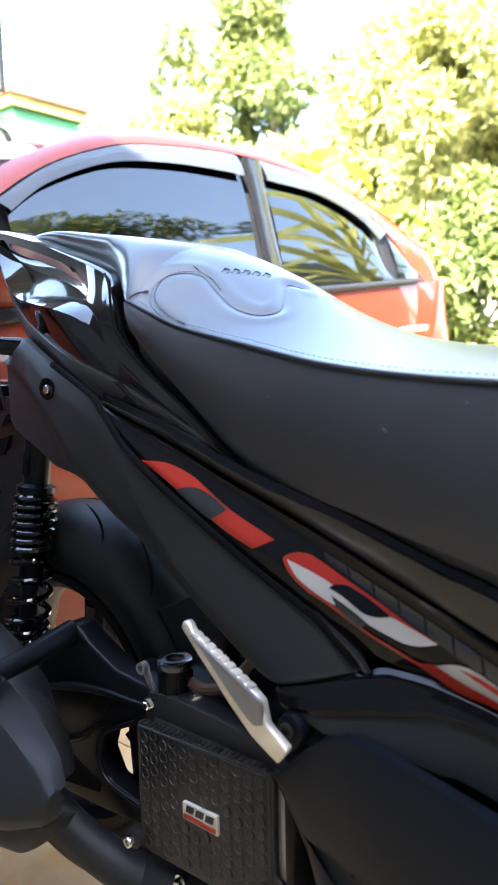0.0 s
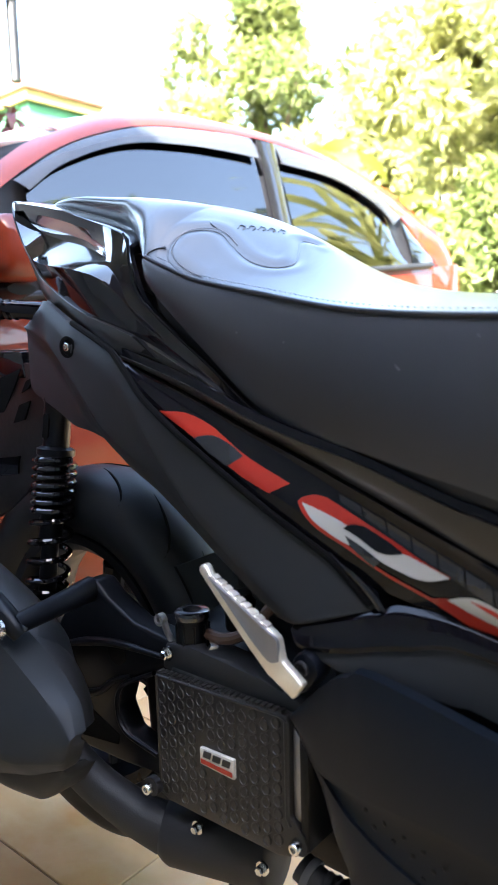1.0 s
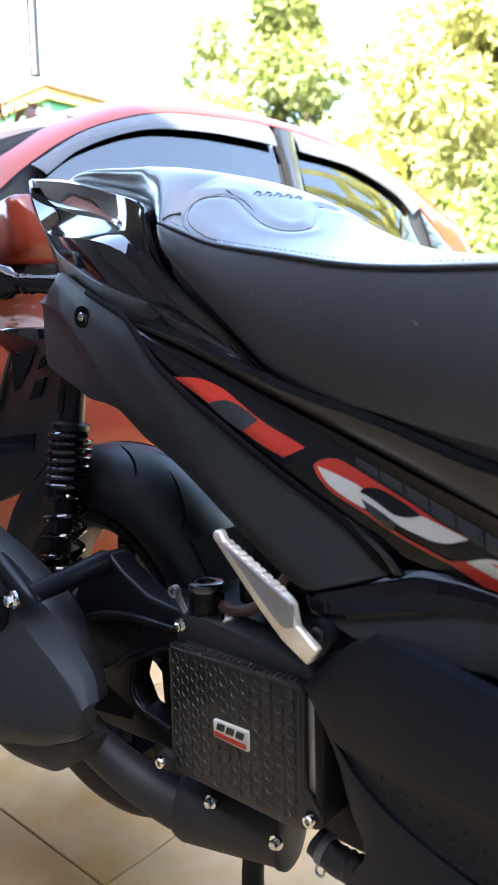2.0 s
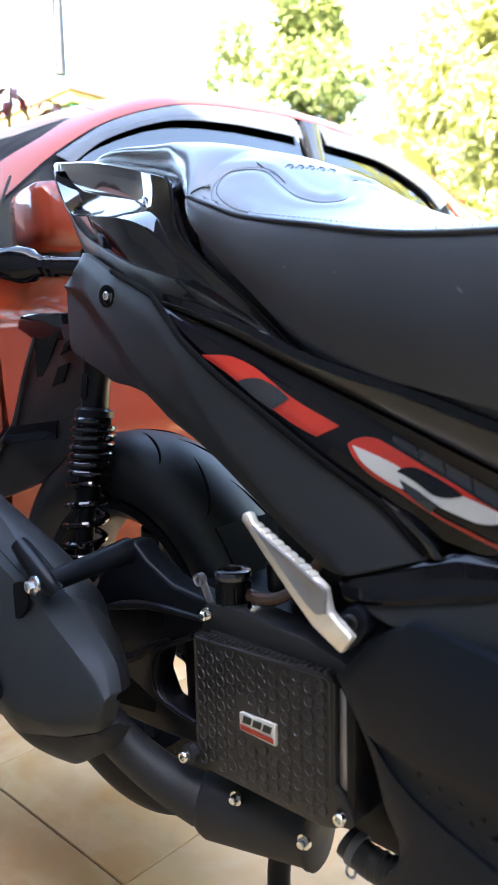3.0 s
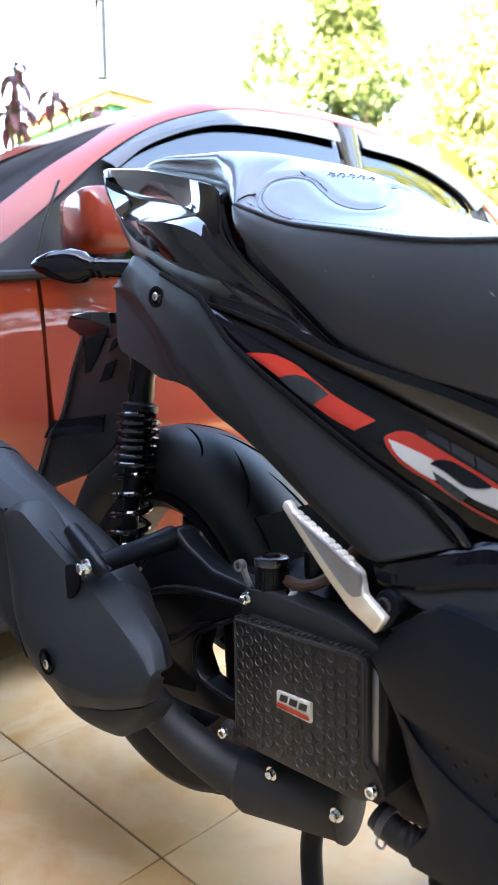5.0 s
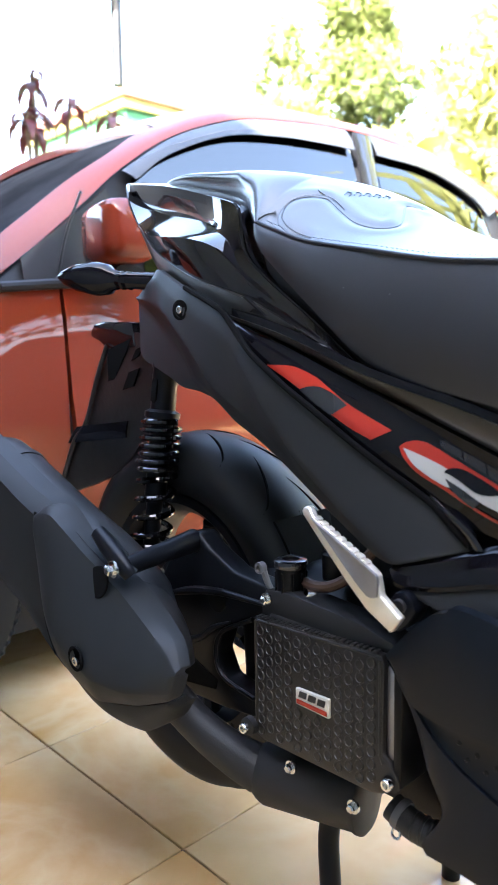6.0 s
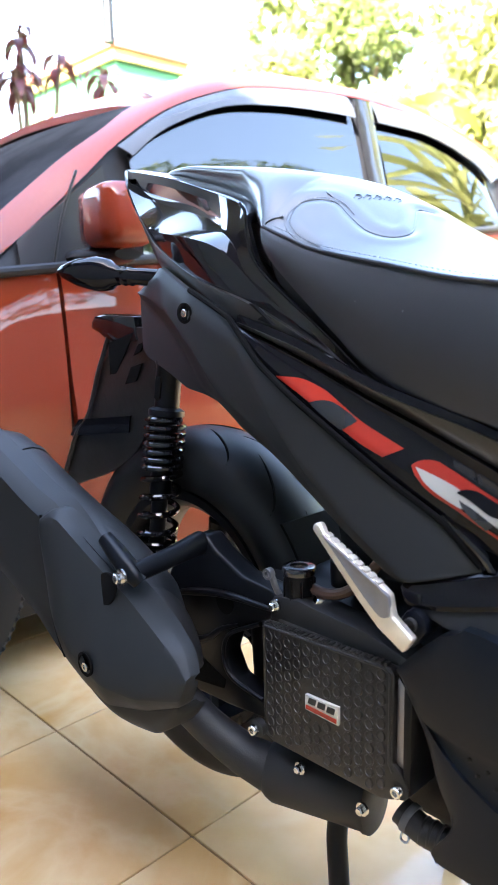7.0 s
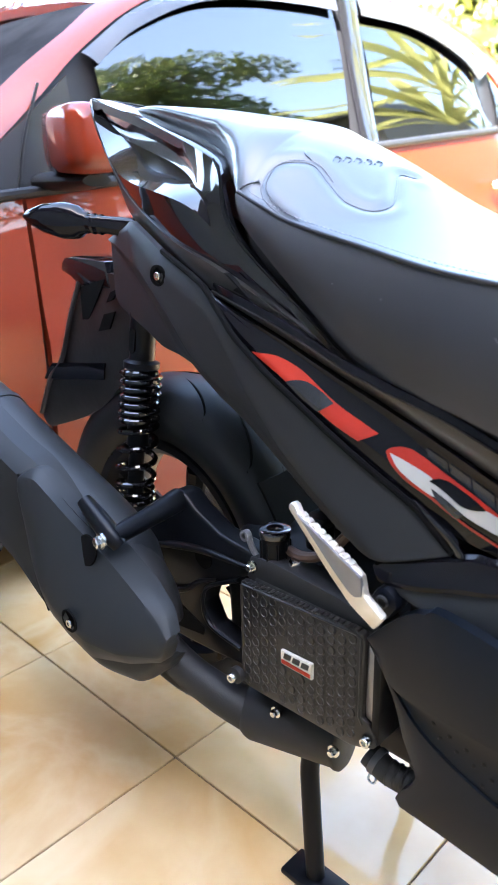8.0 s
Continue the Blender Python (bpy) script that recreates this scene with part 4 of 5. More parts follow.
for i in range(24):
    x = GX0 + 0.007 + i * 0.0073
    zz = GZ1 - 0.008 + 0.044 * (x - GX0)
    part("edge_tooth", prism([(x, zz - 0.003), (x, zz + 0.0022), (x + 0.0038, zz + 0.0025), (x + 0.0038, zz - 0.003)], GY + 0.001, GY + 0.009), M_GUARD, guard)
part("guard_lip", tube([(GX0 + 0.004, GY, GZ0 + 0.006), (GX0 + 0.004, GY, GZ1 - 0.012), (GX0 + 0.006, GY, GZ1 - 0.0105), (GX1 - 0.006, GY, GZ1 - 0.003), (GX1 + 0.002, GY, GZ1 - 0.006), (GX1 + 0.0015, GY, 0.330), (GX1 + 0.006, GY, 0.322)], 0.0018, 80, 8, smooth_path=False), M_GUARD, guard)
badge = part("badge", prism([(-0.511, 0.347), (-0.511, 0.366), (-0.463, 0.368), (-0.463, 0.346)], GY - 0.004, GY + 0.001), M_BADGE, guard, "pale badge with dark marks and a red stripe", bevel=0.001)
part("red_stripe", prism([(-0.509, 0.349), (-0.509, 0.354), (-0.465, 0.3535), (-0.465, 0.3485)], GY - 0.005, GY - 0.003), M_RED, badge)
for i in range(3):
    x = -0.506 + i * 0.0135
    part("mark", prism([(x, 0.357), (x + 0.002, 0.3645), (x + 0.0125, 0.365), (x + 0.0105, 0.3575)], GY - 0.005, GY - 0.003), M_HOSE, badge)
radiator = part("radiator", box(-0.57, -0.385, GY + 0.014, GY + 0.06, 0.29, 0.435), M_FINS, scooter, "aluminium finned radiator", bevel=0.004)
part("radiator_tank", box(-0.395, -0.384, GY + 0.006, GY + 0.022, 0.325, 0.425), M_PEGGREY, radiator, bevel=0.003)
part("tank_frame", box(-0.384, -0.374, GY + 0.002, GY + 0.05, 0.30, 0.43), M_SATIN, radiator, bevel=0.003)
for at in ((-0.566, 0.52, 0.452), (-0.53, 0.52, 0.258), (-0.443, 0.526, 0.246)):
    part("hex_bolt", hexbolt((at[0], at[1] - 0.006, at[2]), (0, -1, 0), 0.0052, 0.005), M_CHROME, guard)
for at in ((-0.586, 0.498, 0.293), (-0.386, 0.508, 0.305)):
    b = part("socket_bolt", socket_bolt((at[0], at[1] - 0.004, at[2]), (0, -1, 0), 0.0065, 0.007), M_CHROME, guard)
    part("bolt_collar", lathe([(0, 0.011), (0.008, 0.011), (0.009, 0.008)], (at[0], at[1] + 0.006, at[2]), (0, -1, 0), 20), M_MATTE2, b)

# engine side plate above the radiator, reservoir and swingarm
part("engine_plate", prism([(-0.584, 0.443), (-0.578, 0.460), (-0.54, 0.464), (-0.44, 0.456), (-0.385, 0.443), (-0.385, 0.425), (-0.584, 0.425)], 0.52, 0.56), M_MATTE2, scooter, bevel=0.005)
engine = part("engine", loft([[(x, y, z) for y, z in ((0.56, 0.24), (0.55, 0.42), (0.6, 0.47), (0.72, 0.47), (0.76, 0.42), (0.76, 0.24))] for x in (-0.66, -0.6, -0.4, -0.25)]), M_SATIN, scooter, "black engine and gearbox casing", bevel=0.015)
cap = part("reservoir", lathe([(-0.01, 0.0155), (0.0, 0.0172), (0.04, 0.018), (0.041, 0.016)], (-0.553, 0.54, 0.449), (0.0, 0, 1), 28), M_SATIN, scooter, "black coolant reservoir with round cap")
part("filler_cap", lathe([(0.038, 0.0175), (0.040, 0.0195), (0.046, 0.0200), (0.048, 0.0192), (0.0486, 0.0175), (0.0486, 0.0105), (0.0445, 0.0098), (0.043, 0.003)], (-0.553, 0.54, 0.449), (0.0, 0, 1), 32), M_CAP, cap)
for i in range(9):
    a = 2 * math.pi * i / 9
    part("cap_rib", tube([(-0.553 + 0.018 * math.cos(a), 0.54 + 0.018 * math.sin(a), 0.454), (-0.553 + 0.0185 * math.cos(a), 0.54 + 0.0185 * math.sin(a), 0.484)], 0.0015, 3, 6), M_SATIN, cap)
part("filler_hose", tube([(-0.535, 0.545, 0.472), (-0.515, 0.545, 0.471), (-0.495, 0.55, 0.476), (-0.478, 0.56, 0.49), (-0.46, 0.58, 0.52)], 0.0065, 24, 10), M_BROWNHOSE, cap, "brown rubber hose")
part("hose_nut", lathe([(0, 0.008), (0.012, 0.008), (0.013, 0.005)], (-0.523, 0.54, 0.462), (0.8, -0.6, -0.1), 6), M_CHROME, cap)
part("breather", lathe([(0, 0.017), (0.03, 0.018), (0.034, 0.014), (0.04, 0.013)], (-0.512, 0.575, 0.475), (0, 0, 1), 24), M_SATIN, cap)
SWING = [(-0.81, 0.40), (-0.785, 0.43), (-0.755, 0.475), (-0.725, 0.503), (-0.702, 0.506), (-0.68, 0.489), (-0.634, 0.468), (-0.57, 0.462), (-0.56, 0.44), (-0.621, 0.406), (-0.659, 0.384), (-0.672, 0.35), (-0.657, 0.322), (-0.594, 0.312), (-0.594, 0.288), (-0.664, 0.280), (-0.736, 0.276), (-0.80, 0.29), (-0.84, 0.33)]
swing = part("swingarm", prism(SWING, 0.522, 0.556), M_SATIN, scooter, "black cast swingarm", bevel=0.006, segs=3)
# pocket's shade laid on the arm as a black plate
part("arm_pocket", prism([(-0.725, 0.336), (-0.668, 0.316), (-0.672, 0.302), (-0.75, 0.29)], 0.5205, 0.5235), M_GAPSHADE, swing, bevel=0.001, segs=1)
part("arm_rib", tube([(-0.78, 0.522, 0.405), (-0.72, 0.52, 0.425), (-0.66, 0.52, 0.437), (-0.58, 0.522, 0.44)], [0.003, 0.006, 0.005, 0.003], 20, 10), M_SATIN, swing)
# round pocket's shade, a black disc on the arm
part("arm_pocket", lathe([(0, 0.016), (0.002, 0.016)], (-0.665, 0.5225, 0.425), (0, -1, 0), 18), M_GAPSHADE, swing)
part("lock_tab", prism([(-0.668, 0.36), (-0.655, 0.372), (-0.632, 0.37), (-0.625, 0.345), (-0.64, 0.335)], 0.562, 0.566), M_CHROME, swing)
part("arm_rib", tube([(-0.79, 0.521, 0.35), (-0.74, 0.519, 0.352), (-0.70, 0.519, 0.365), (-0.675, 0.520, 0.385), (-0.64, 0.521, 0.402)], [0.002, 0.005, 0.005, 0.004, 0.002], 24, 10), M_SATIN, swing)
part("hole_lip", tube([(-0.60, 0.521, 0.416), (-0.657, 0.520, 0.384), (-0.669, 0.520, 0.352), (-0.655, 0.520, 0.325), (-0.60, 0.521, 0.314)], 0.003, 30, 8), M_SATIN, swing)
part("cast_lug", prism([(-0.652, 0.398), (-0.635, 0.412), (-0.60, 0.418), (-0.60, 0.345), (-0.625, 0.352), (-0.640, 0.372)], 0.575, 0.60), M_PEGGREY, swing, "grey cast engine lug", bevel=0.008, segs=3)
part("cover_lever", tube([(-0.583, 0.523, 0.486), (-0.578, 0.525, 0.47), (-0.572, 0.528, 0.455)], 0.004, 8, 8), M_STEEL, swing)
part("lever_eye", lathe([(0, 0.007), (0.008, 0.007), (0.008, 0.004), (0.003, 0.0035)], (-0.585, 0.526, 0.484), (0, -1, 0), 16), M_STEEL, swing)
part("bracket_arm", tube([(-0.697, 0.408, 0.488), (-0.70, 0.462, 0.492), (-0.713, 0.525, 0.493)], [0.012, 0.013, 0.016], 12, 14), M_SATIN, swing)

# shock absorber
S0, S1 = np.array((-0.85, 0.55, 0.43)), np.array((-0.838, 0.588, 0.733))
sa = (S1 - S0) / np.linalg.norm(S1 - S0)
sl = np.linalg.norm(S1 - S0)
shock = part("shock_absorber", lathe([(0.21, 0.02), (0.215, 0.026), (0.223, 0.026), (0.227, 0.0185), (0.262, 0.018), (0.266, 0.0195), (sl - 0.02, 0.0195), (sl - 0.016, 0.022), (sl + 0.004, 0.022), (sl + 0.012, 0.018)], S0, sa, 28), M_SHOCK, scooter, "black rear shock absorber with coil spring")
# black inset for the shade inside the tube's slot
part("slot_recess", loft([[S0 + sa * h + np.array((w * math.cos(a), -0.0185, 0)) + np.array((0, -0.0012, 0)) * k for a in (0, math.pi)] + [S0 + sa * h + np.array((w * math.cos(a), -0.012, 0)) for a in (math.pi, 0)] for h, w, k in ((0.238, 0.002, 0), (0.242, 0.006, 1), (sl - 0.034, 0.006, 1), (sl - 0.030, 0.002, 0))]), M_GAPSHADE, shock)
part("damper_rod", lathe([(0.0, 0.012), (0.1, 0.012), (0.1, 0.016), (0.215, 0.016)], S0, sa, 20), M_SATIN, shock)
part("lower_seat", lathe([(-0.015, 0.014), (0.0, 0.024), (0.006, 0.026), (0.012, 0.024)], S0, sa, 24), M_SATIN, shock)
su = np.cross(sa, (0, 1.0, 0))
su /= np.linalg.norm(su)
sw = np.cross(sa, su)
coil, ang, h = [], 0.0, 0.012
while h < 0.212:
    coil.append(S0 + sa * h + 0.027 * (math.cos(ang) * su + math.sin(ang) * sw))
    pitch = 0.027 if 0.035 < h < 0.13 else 0.0115
    ang += 0.35
    h += pitch * 0.35 / (2 * math.pi)
part("spring", tube(coil, 0.0046, m=8, smooth_path=False), M_GLOSS, shock, "glossy black coil spring")

# exhaust
BOLT, TAB = (-0.698, 0.396, 0.488), (-0.752, 0.406, 0.520)
muffler = part("muffler", tube([(-1.20, 0.475, 0.582), (-1.12, 0.473, 0.549), (-0.95, 0.47, 0.482), (-0.80, 0.465, 0.432), (-0.70, 0.46, 0.385)], [0.02, 0.046, 0.050, 0.051, 0.052, 0.053, 0.054, 0.053, 0.05, 0.03], 48, 32), M_EXHAUST, scooter, "matte black exhaust muffler with plastic covers", angle=60)
part("end_ring", tube([(-1.098, 0.473, 0.5405), (-1.086, 0.473, 0.5357)], 0.0515, 3, 32), M_EXHAUST, muffler)
RS_TOP = [(-1.30, 0.412, 0.690), (-1.162, 0.410, 0.645), (-1.015, 0.408, 0.592), (-0.92, 0.408, 0.555), (-0.873, 0.410, 0.541), (-0.84, 0.414, 0.515), (-0.803, 0.414, 0.48)]
RS_FOLD = [(-1.30, 0.392, 0.672), (-1.135, 0.388, 0.618), (-0.991, 0.386, 0.568), (-0.928, 0.386, 0.542), (-0.88, 0.387, 0.525), (-0.84, 0.396, 0.50), (-0.803, 0.400, 0.47)]
RS_LOW = [(-1.30, 0.396, 0.487), (-1.18, 0.391, 0.448), (-1.008, 0.384, 0.420), (-0.903, 0.380, 0.388), (-0.84, 0.377, 0.356), (-0.803, 0.378, 0.338)]
RS_FACE = [(x, y - np.interp(x, [-0.92, -0.86], [0.004, -0.004]), z + 0.03 * min(1.0, (-0.80 - x) / 0.1)) for x, y, z in RS_LOW]
part("rear_shield", ribbed([RS_TOP, RS_FOLD, RS_FACE, RS_LOW], 90, 8, 0.03, (0.001, 0.002, 0.001), 2), M_EXHAUST, muffler, "matte grey rear exhaust cover", angle=18)
FS_TOP = [(-0.866, 0.385, 0.531), (-0.855, 0.389, 0.540), (-0.841, 0.395, 0.5455), (-0.828, 0.399, 0.541), (-0.782, 0.408, 0.507), (-0.709, 0.420, 0.467), (-0.658, 0.426, 0.431), (-0.616, 0.417, 0.411), (-0.600, 0.409, 0.390)]
FS_FOLD = [(-0.866, 0.379, 0.528), (-0.850, 0.379, 0.533), (-0.828, 0.382, 0.535), (-0.76, 0.387, 0.497), (-0.699, 0.397, 0.460), (-0.651, 0.404, 0.423), (-0.617, 0.403, 0.403), (-0.600, 0.402, 0.387)]
FS_CREASE = [(-0.866, 0.3785, 0.526), (-0.855, 0.375, 0.456), (-0.835, 0.367, 0.430), (-0.812, 0.359, 0.411), (-0.775, 0.353, 0.388), (-0.712, 0.358, 0.359), (-0.667, 0.374, 0.351), (-0.606, 0.400, 0.360), (-0.600, 0.402, 0.383)]
FS_LOW = [(-0.866, 0.383, 0.522), (-0.857, 0.381, 0.450), (-0.835, 0.374, 0.388), (-0.796, 0.364, 0.360), (-0.754, 0.364, 0.343), (-0.715, 0.371, 0.325), (-0.66, 0.391, 0.331), (-0.613, 0.407, 0.348), (-0.600, 0.406, 0.380)]
part("front_shield", ribbed([FS_TOP, FS_FOLD, FS_CREASE, FS_LOW], 120, 9, 0.014, (0.002, 0.004, 0.002), 3), M_EXHAUST, muffler, "matte grey front exhaust cover", angle=40)
part("cover_seam", tube([(-0.867, 0.3815, 0.533), (-0.862, 0.3795, 0.50), (-0.856, 0.3775, 0.455), (-0.835, 0.3725, 0.391), (-0.80, 0.3645, 0.361)], 0.0016, 30, 8), M_GAPSHADE, muffler)
LB_TOP = [(-0.80, 0.374, 0.352), (-0.76, 0.371, 0.338), (-0.719, 0.376, 0.322), (-0.68, 0.390, 0.324), (-0.652, 0.402, 0.330), (-0.636, 0.415, 0.334)]
LB_LOW = [(-0.80, 0.400, 0.335), (-0.744, 0.396, 0.300), (-0.707, 0.402, 0.287), (-0.675, 0.413, 0.284), (-0.652, 0.424, 0.298), (-0.636, 0.430, 0.325)]
part("lower_shell", ribbed([LB_TOP, LB_LOW], 50, 10, 0.03, (0.006,), 2), M_EXHAUST, muffler, "matte black lower muffler shell", angle=40)
part("inner_collar", tube([(-0.80, 0.455, 0.44), (-0.73, 0.455, 0.405), (-0.70, 0.458, 0.375), (-0.69, 0.46, 0.345)], [0.04, 0.042, 0.04, 0.034], 20, 24), M_MATTE2, muffler)
part("cover_screw", socket_bolt((-0.732, 0.3555, 0.376), (0, -1, 0), 0.006, 0.004), M_CHROME, muffler)
part("screw_cup", lathe([(0, 0.0155), (0.0025, 0.0155), (0.0025, 0.0125), (0.0, 0.012), (0.0, 0.0)], (-0.736, 0.3575, 0.377), (0, -1, 0), 22), M_GAPSHADE, muffler)
part("mount_bolt", hexbolt((BOLT[0], BOLT[1] - 0.004, BOLT[2]), (-0.1, -1, 0), 0.007, 0.007), M_CHROME, muffler)
part("mount_tab", tube([TAB, ((TAB[0] + BOLT[0]) / 2, BOLT[1] + 0.010, (TAB[2] + BOLT[2]) / 2), (BOLT[0], BOLT[1] + 0.010, BOLT[2]), (BOLT[0] + 0.008, BOLT[1] + 0.014, BOLT[2] - 0.010)], [0.010, 0.0125, 0.0135, 0.010], 16, 14), M_SATIN, muffler)
# shaded recess beside the bolt, put on as a black disc
part("bolt_recess", lathe([(0, 0.020), (0.002, 0.019), (0.0022, 0.0)], (-0.729, 0.3875, 0.466), (0.1, -1, 0.28), 28), M_GAPSHADE, muffler)
pipe = part("exhaust_pipe", tube([(-0.72, 0.45, 0.345), (-0.691, 0.468, 0.302), (-0.657, 0.482, 0.271), (-0.62, 0.50, 0.245), (-0.588, 0.520, 0.226)], [0.023, 0.023, 0.023, 0.025, 0.029], 30, 18), M_MATTE2, scooter, "matte black exhaust pipe")
part("catalyst", lathe([(0.0, 0.028), (0.012, 0.036), (0.02, 0.039), (0.138, 0.039), (0.141, 0.041), (0.146, 0.041), (0.149, 0.037), (0.151, 0.012)], (-0.598, 0.525, 0.222), (1, 0.25, 0.06), 32), M_MATTE2, pipe)
hose = part("water_hose", tube([(-0.40, 0.53, 0.262), (-0.37, 0.53, 0.252), (-0.33, 0.54, 0.25), (-0.29, 0.56, 0.27), (-0.25, 0.58, 0.31)], 0.015, 30, 16), M_HOSE, scooter, "black rubber water hose")
clamp = part("hose_clamp", lathe([(0, 0.0162), (0.001, 0.0168), (0.007, 0.0168), (0.008, 0.0162)], (-0.392, 0.53, 0.259), (1, 0, -0.28), 24), M_STEEL, hose, "grey steel spring clamp")
part("clamp_ear", tube([(-0.389, 0.517, 0.249), (-0.389, 0.514, 0.243), (-0.384, 0.513, 0.241), (-0.380, 0.514, 0.243), (-0.381, 0.517, 0.249)], 0.0015, 20, 6), M_CHROME, clamp)
for i in range(6):
    part("hose_rib", lathe([(0, 0.0148), (0.002, 0.0158), (0.004, 0.0148)], (-0.372 + 0.009 * i, 0.53 + 0.0012 * i, 0.2525 - 0.0005 * i), (1, 0.1, -0.06), 20), M_HOSE, hose)

# plate bracket, indicator
bracket = part("plate_bracket", sheet([(-1.009, 0.600, 0.771), (-1.012, 0.599, 0.74), (-1.032, 0.592, 0.694), (-1.06, 0.585, 0.622), (-1.088, 0.578, 0.590), (-1.12, 0.571, 0.522), (-1.112, 0.571, 0.503)], [(-0.86, 0.592, 0.765), (-0.862, 0.592, 0.72), (-0.880, 0.593, 0.67), (-0.91, 0.594, 0.615), (-0.955, 0.594, 0.568), (-1.02, 0.590, 0.530), (-1.10, 0.574, 0.4995)], 40, 10, 0.004, 0.012), M_BRACKET, scooter, "scuffed black plastic number plate bracket and mudguard", angle=50)
part("bracket_hook", prism([(-1.050, 0.764), (-1.046, 0.776), (-1.036, 0.784), (-1.013, 0.787), (-0.93, 0.784), (-0.92, 0.745), (-0.99, 0.744), (-1.012, 0.749), (-1.024, 0.756)], 0.59, 0.66), M_GLOSS, bracket, bevel=0.004)
part("bracket_edge", tube([(-1.004, 0.594, 0.752), (-1.030, 0.587, 0.694), (-1.058, 0.580, 0.622), (-1.086, 0.573, 0.590), (-1.118, 0.566, 0.522)], 0.004, 24, 8), M_BRACKET, bracket)
# the slots' dark insides, laid on the bracket as black sheets
part("slot", sheet([(-1.000, 0.590, 0.742), (-1.001, 0.590, 0.680)], [(-0.93, 0.589, 0.760), (-0.996, 0.590, 0.678)], 6, 3, 0, 0.003), M_GAPSHADE, bracket)
part("slot", sheet([(-0.938, 0.587, 0.707), (-0.958, 0.588, 0.679)], [(-0.909, 0.586, 0.714), (-0.927, 0.587, 0.686)], 4, 3, 0, 0.003), M_GAPSHADE, bracket)
part("slot", sheet([(-0.915, 0.586, 0.742), (-0.93, 0.587, 0.725)], [(-0.895, 0.585, 0.748), (-0.91, 0.586, 0.732)], 4, 3, 0, 0.003), M_GAPSHADE, bracket)
part("plate_band", sheet([(-1.079, 0.574, 0.614), (-0.946, 0.586, 0.631)], [(-1.101, 0.569, 0.585), (-0.953, 0.586, 0.604)], 6, 4, 0.001, 0.003), M_GLOSSLOW, bracket)
indicator = part("indicator", loft([[(x, 0.50 + (x + 0.979) * 0.42 + r * 0.95 * math.cos(a), 0.851 - (x + 0.979) * 0.10 + r * 1.2 * math.sin(a)) for a in np.linspace(0, 2 * math.pi, 20, endpoint=False)] for x, r in ((-0.981, 0.002), (-0.970, 0.009), (-0.947, 0.0165), (-0.918, 0.0205), (-0.900, 0.018), (-0.893, 0.0125), (-0.886, 0.0115), (-0.884, 0.0095), (-0.876, 0.0115), (-0.874, 0.0095), (-0.866, 0.0112), (-0.864, 0.0095), (-0.83, 0.0105), (-0.80, 0.0105))]), M_GLOSSLOW, scooter, "black rear indicator on a short stalk")
part("lens", loft([[(x, 0.4985 + (x + 0.979) * 0.42 + r * 0.8 * math.cos(a), 0.8535 - (x + 0.979) * 0.10 + r * 0.6 * math.sin(a)) for a in np.linspace(0, 2 * math.pi, 16, endpoint=False)] for x, r in ((-0.976, 0.003), (-0.955, 0.0135), (-0.925, 0.0195), (-0.905, 0.0165), (-0.897, 0.009))]), M_CAP, indicator, "smoked indicator lens")

# centre stand
stand = part("centre_stand", tube([(-0.50, 0.56, 0.22), (-0.505, 0.55, 0.17), (-0.495, 0.54, 0.12), (-0.48, 0.53, 0.03), (-0.478, 0.53, 0.012)], 0.013, 20, 14), M_SATIN, scooter, "black tubular centre stand")
part("stand_foot", prism([(-0.52, 0.0), (-0.43, 0.0), (-0.43, 0.01), (-0.52, 0.01)], 0.505, 0.55), M_SATIN, stand, bevel=0.003)
part("stand_leg", tube([(-0.50, 0.75, 0.22), (-0.505, 0.76, 0.17), (-0.495, 0.77, 0.12), (-0.48, 0.78, 0.03), (-0.478, 0.78, 0.0)], 0.013, 20, 14), M_SATIN, stand)
part("stand_crossbar", tube([(-0.5, 0.55, 0.19), (-0.5, 0.76, 0.19)], 0.011, 6, 12), M_SATIN, stand)


# ---- parked car: x outwards, y towards its rear, z up; its middle plane lies at x = -0.84 ----
car = thing("car", -1.28, 1.74, 0.0, "red-orange compact hatchback car with tinted windows and rain visors", "car", local=True)
car.rotation_euler = (0, 0, radians(-3))
CM = -0.84


def far(pts):
    return [(2 * CM - p[0], p[1], p[2]) for p in pts]


def far_geo(geo):
    return far(geo[0]), [tuple(reversed(f)) for f in geo[1]]


def sides(name, geo, mat, parent, label="", **kw):
    ob = part(name, geo, mat, parent, label, **kw)
    part(name, far_geo(geo), mat, parent, label, **kw)
    return ob


def belt(y):
    return (-0.02 - 0.04 * max(0, y - 0.7) ** 2 - 0.06 * max(0, -1.5 - y) ** 2, y, 0.865 + 0.085 * (y + 1.086) if y > -1.3 else 0.847 - 0.1 * (-1.3 - y))


def sill(y):
    return (-0.05, y, 0.14)


RAIL = [(-0.10, -1.17, 0.935), (-0.14, -1.03, 1.04), (-0.15, -0.93, 1.117), (-0.17, -0.815, 1.192), (-0.2, -0.716, 1.257), (-0.22, -0.526, 1.345), (-0.24, -0.333, 1.400), (-0.24, -0.2, 1.416),
        (-0.22, 0.014, 1.416), (-0.2, 0.262, 1.402), (-0.2, 0.544, 1.368), (-0.2, 0.75, 1.33), (-0.19, 0.86, 1.29), (-0.17, 0.95, 1.24), (-0.1, 1.035, 1.14), (-0.06, 1.08, 1.0)]
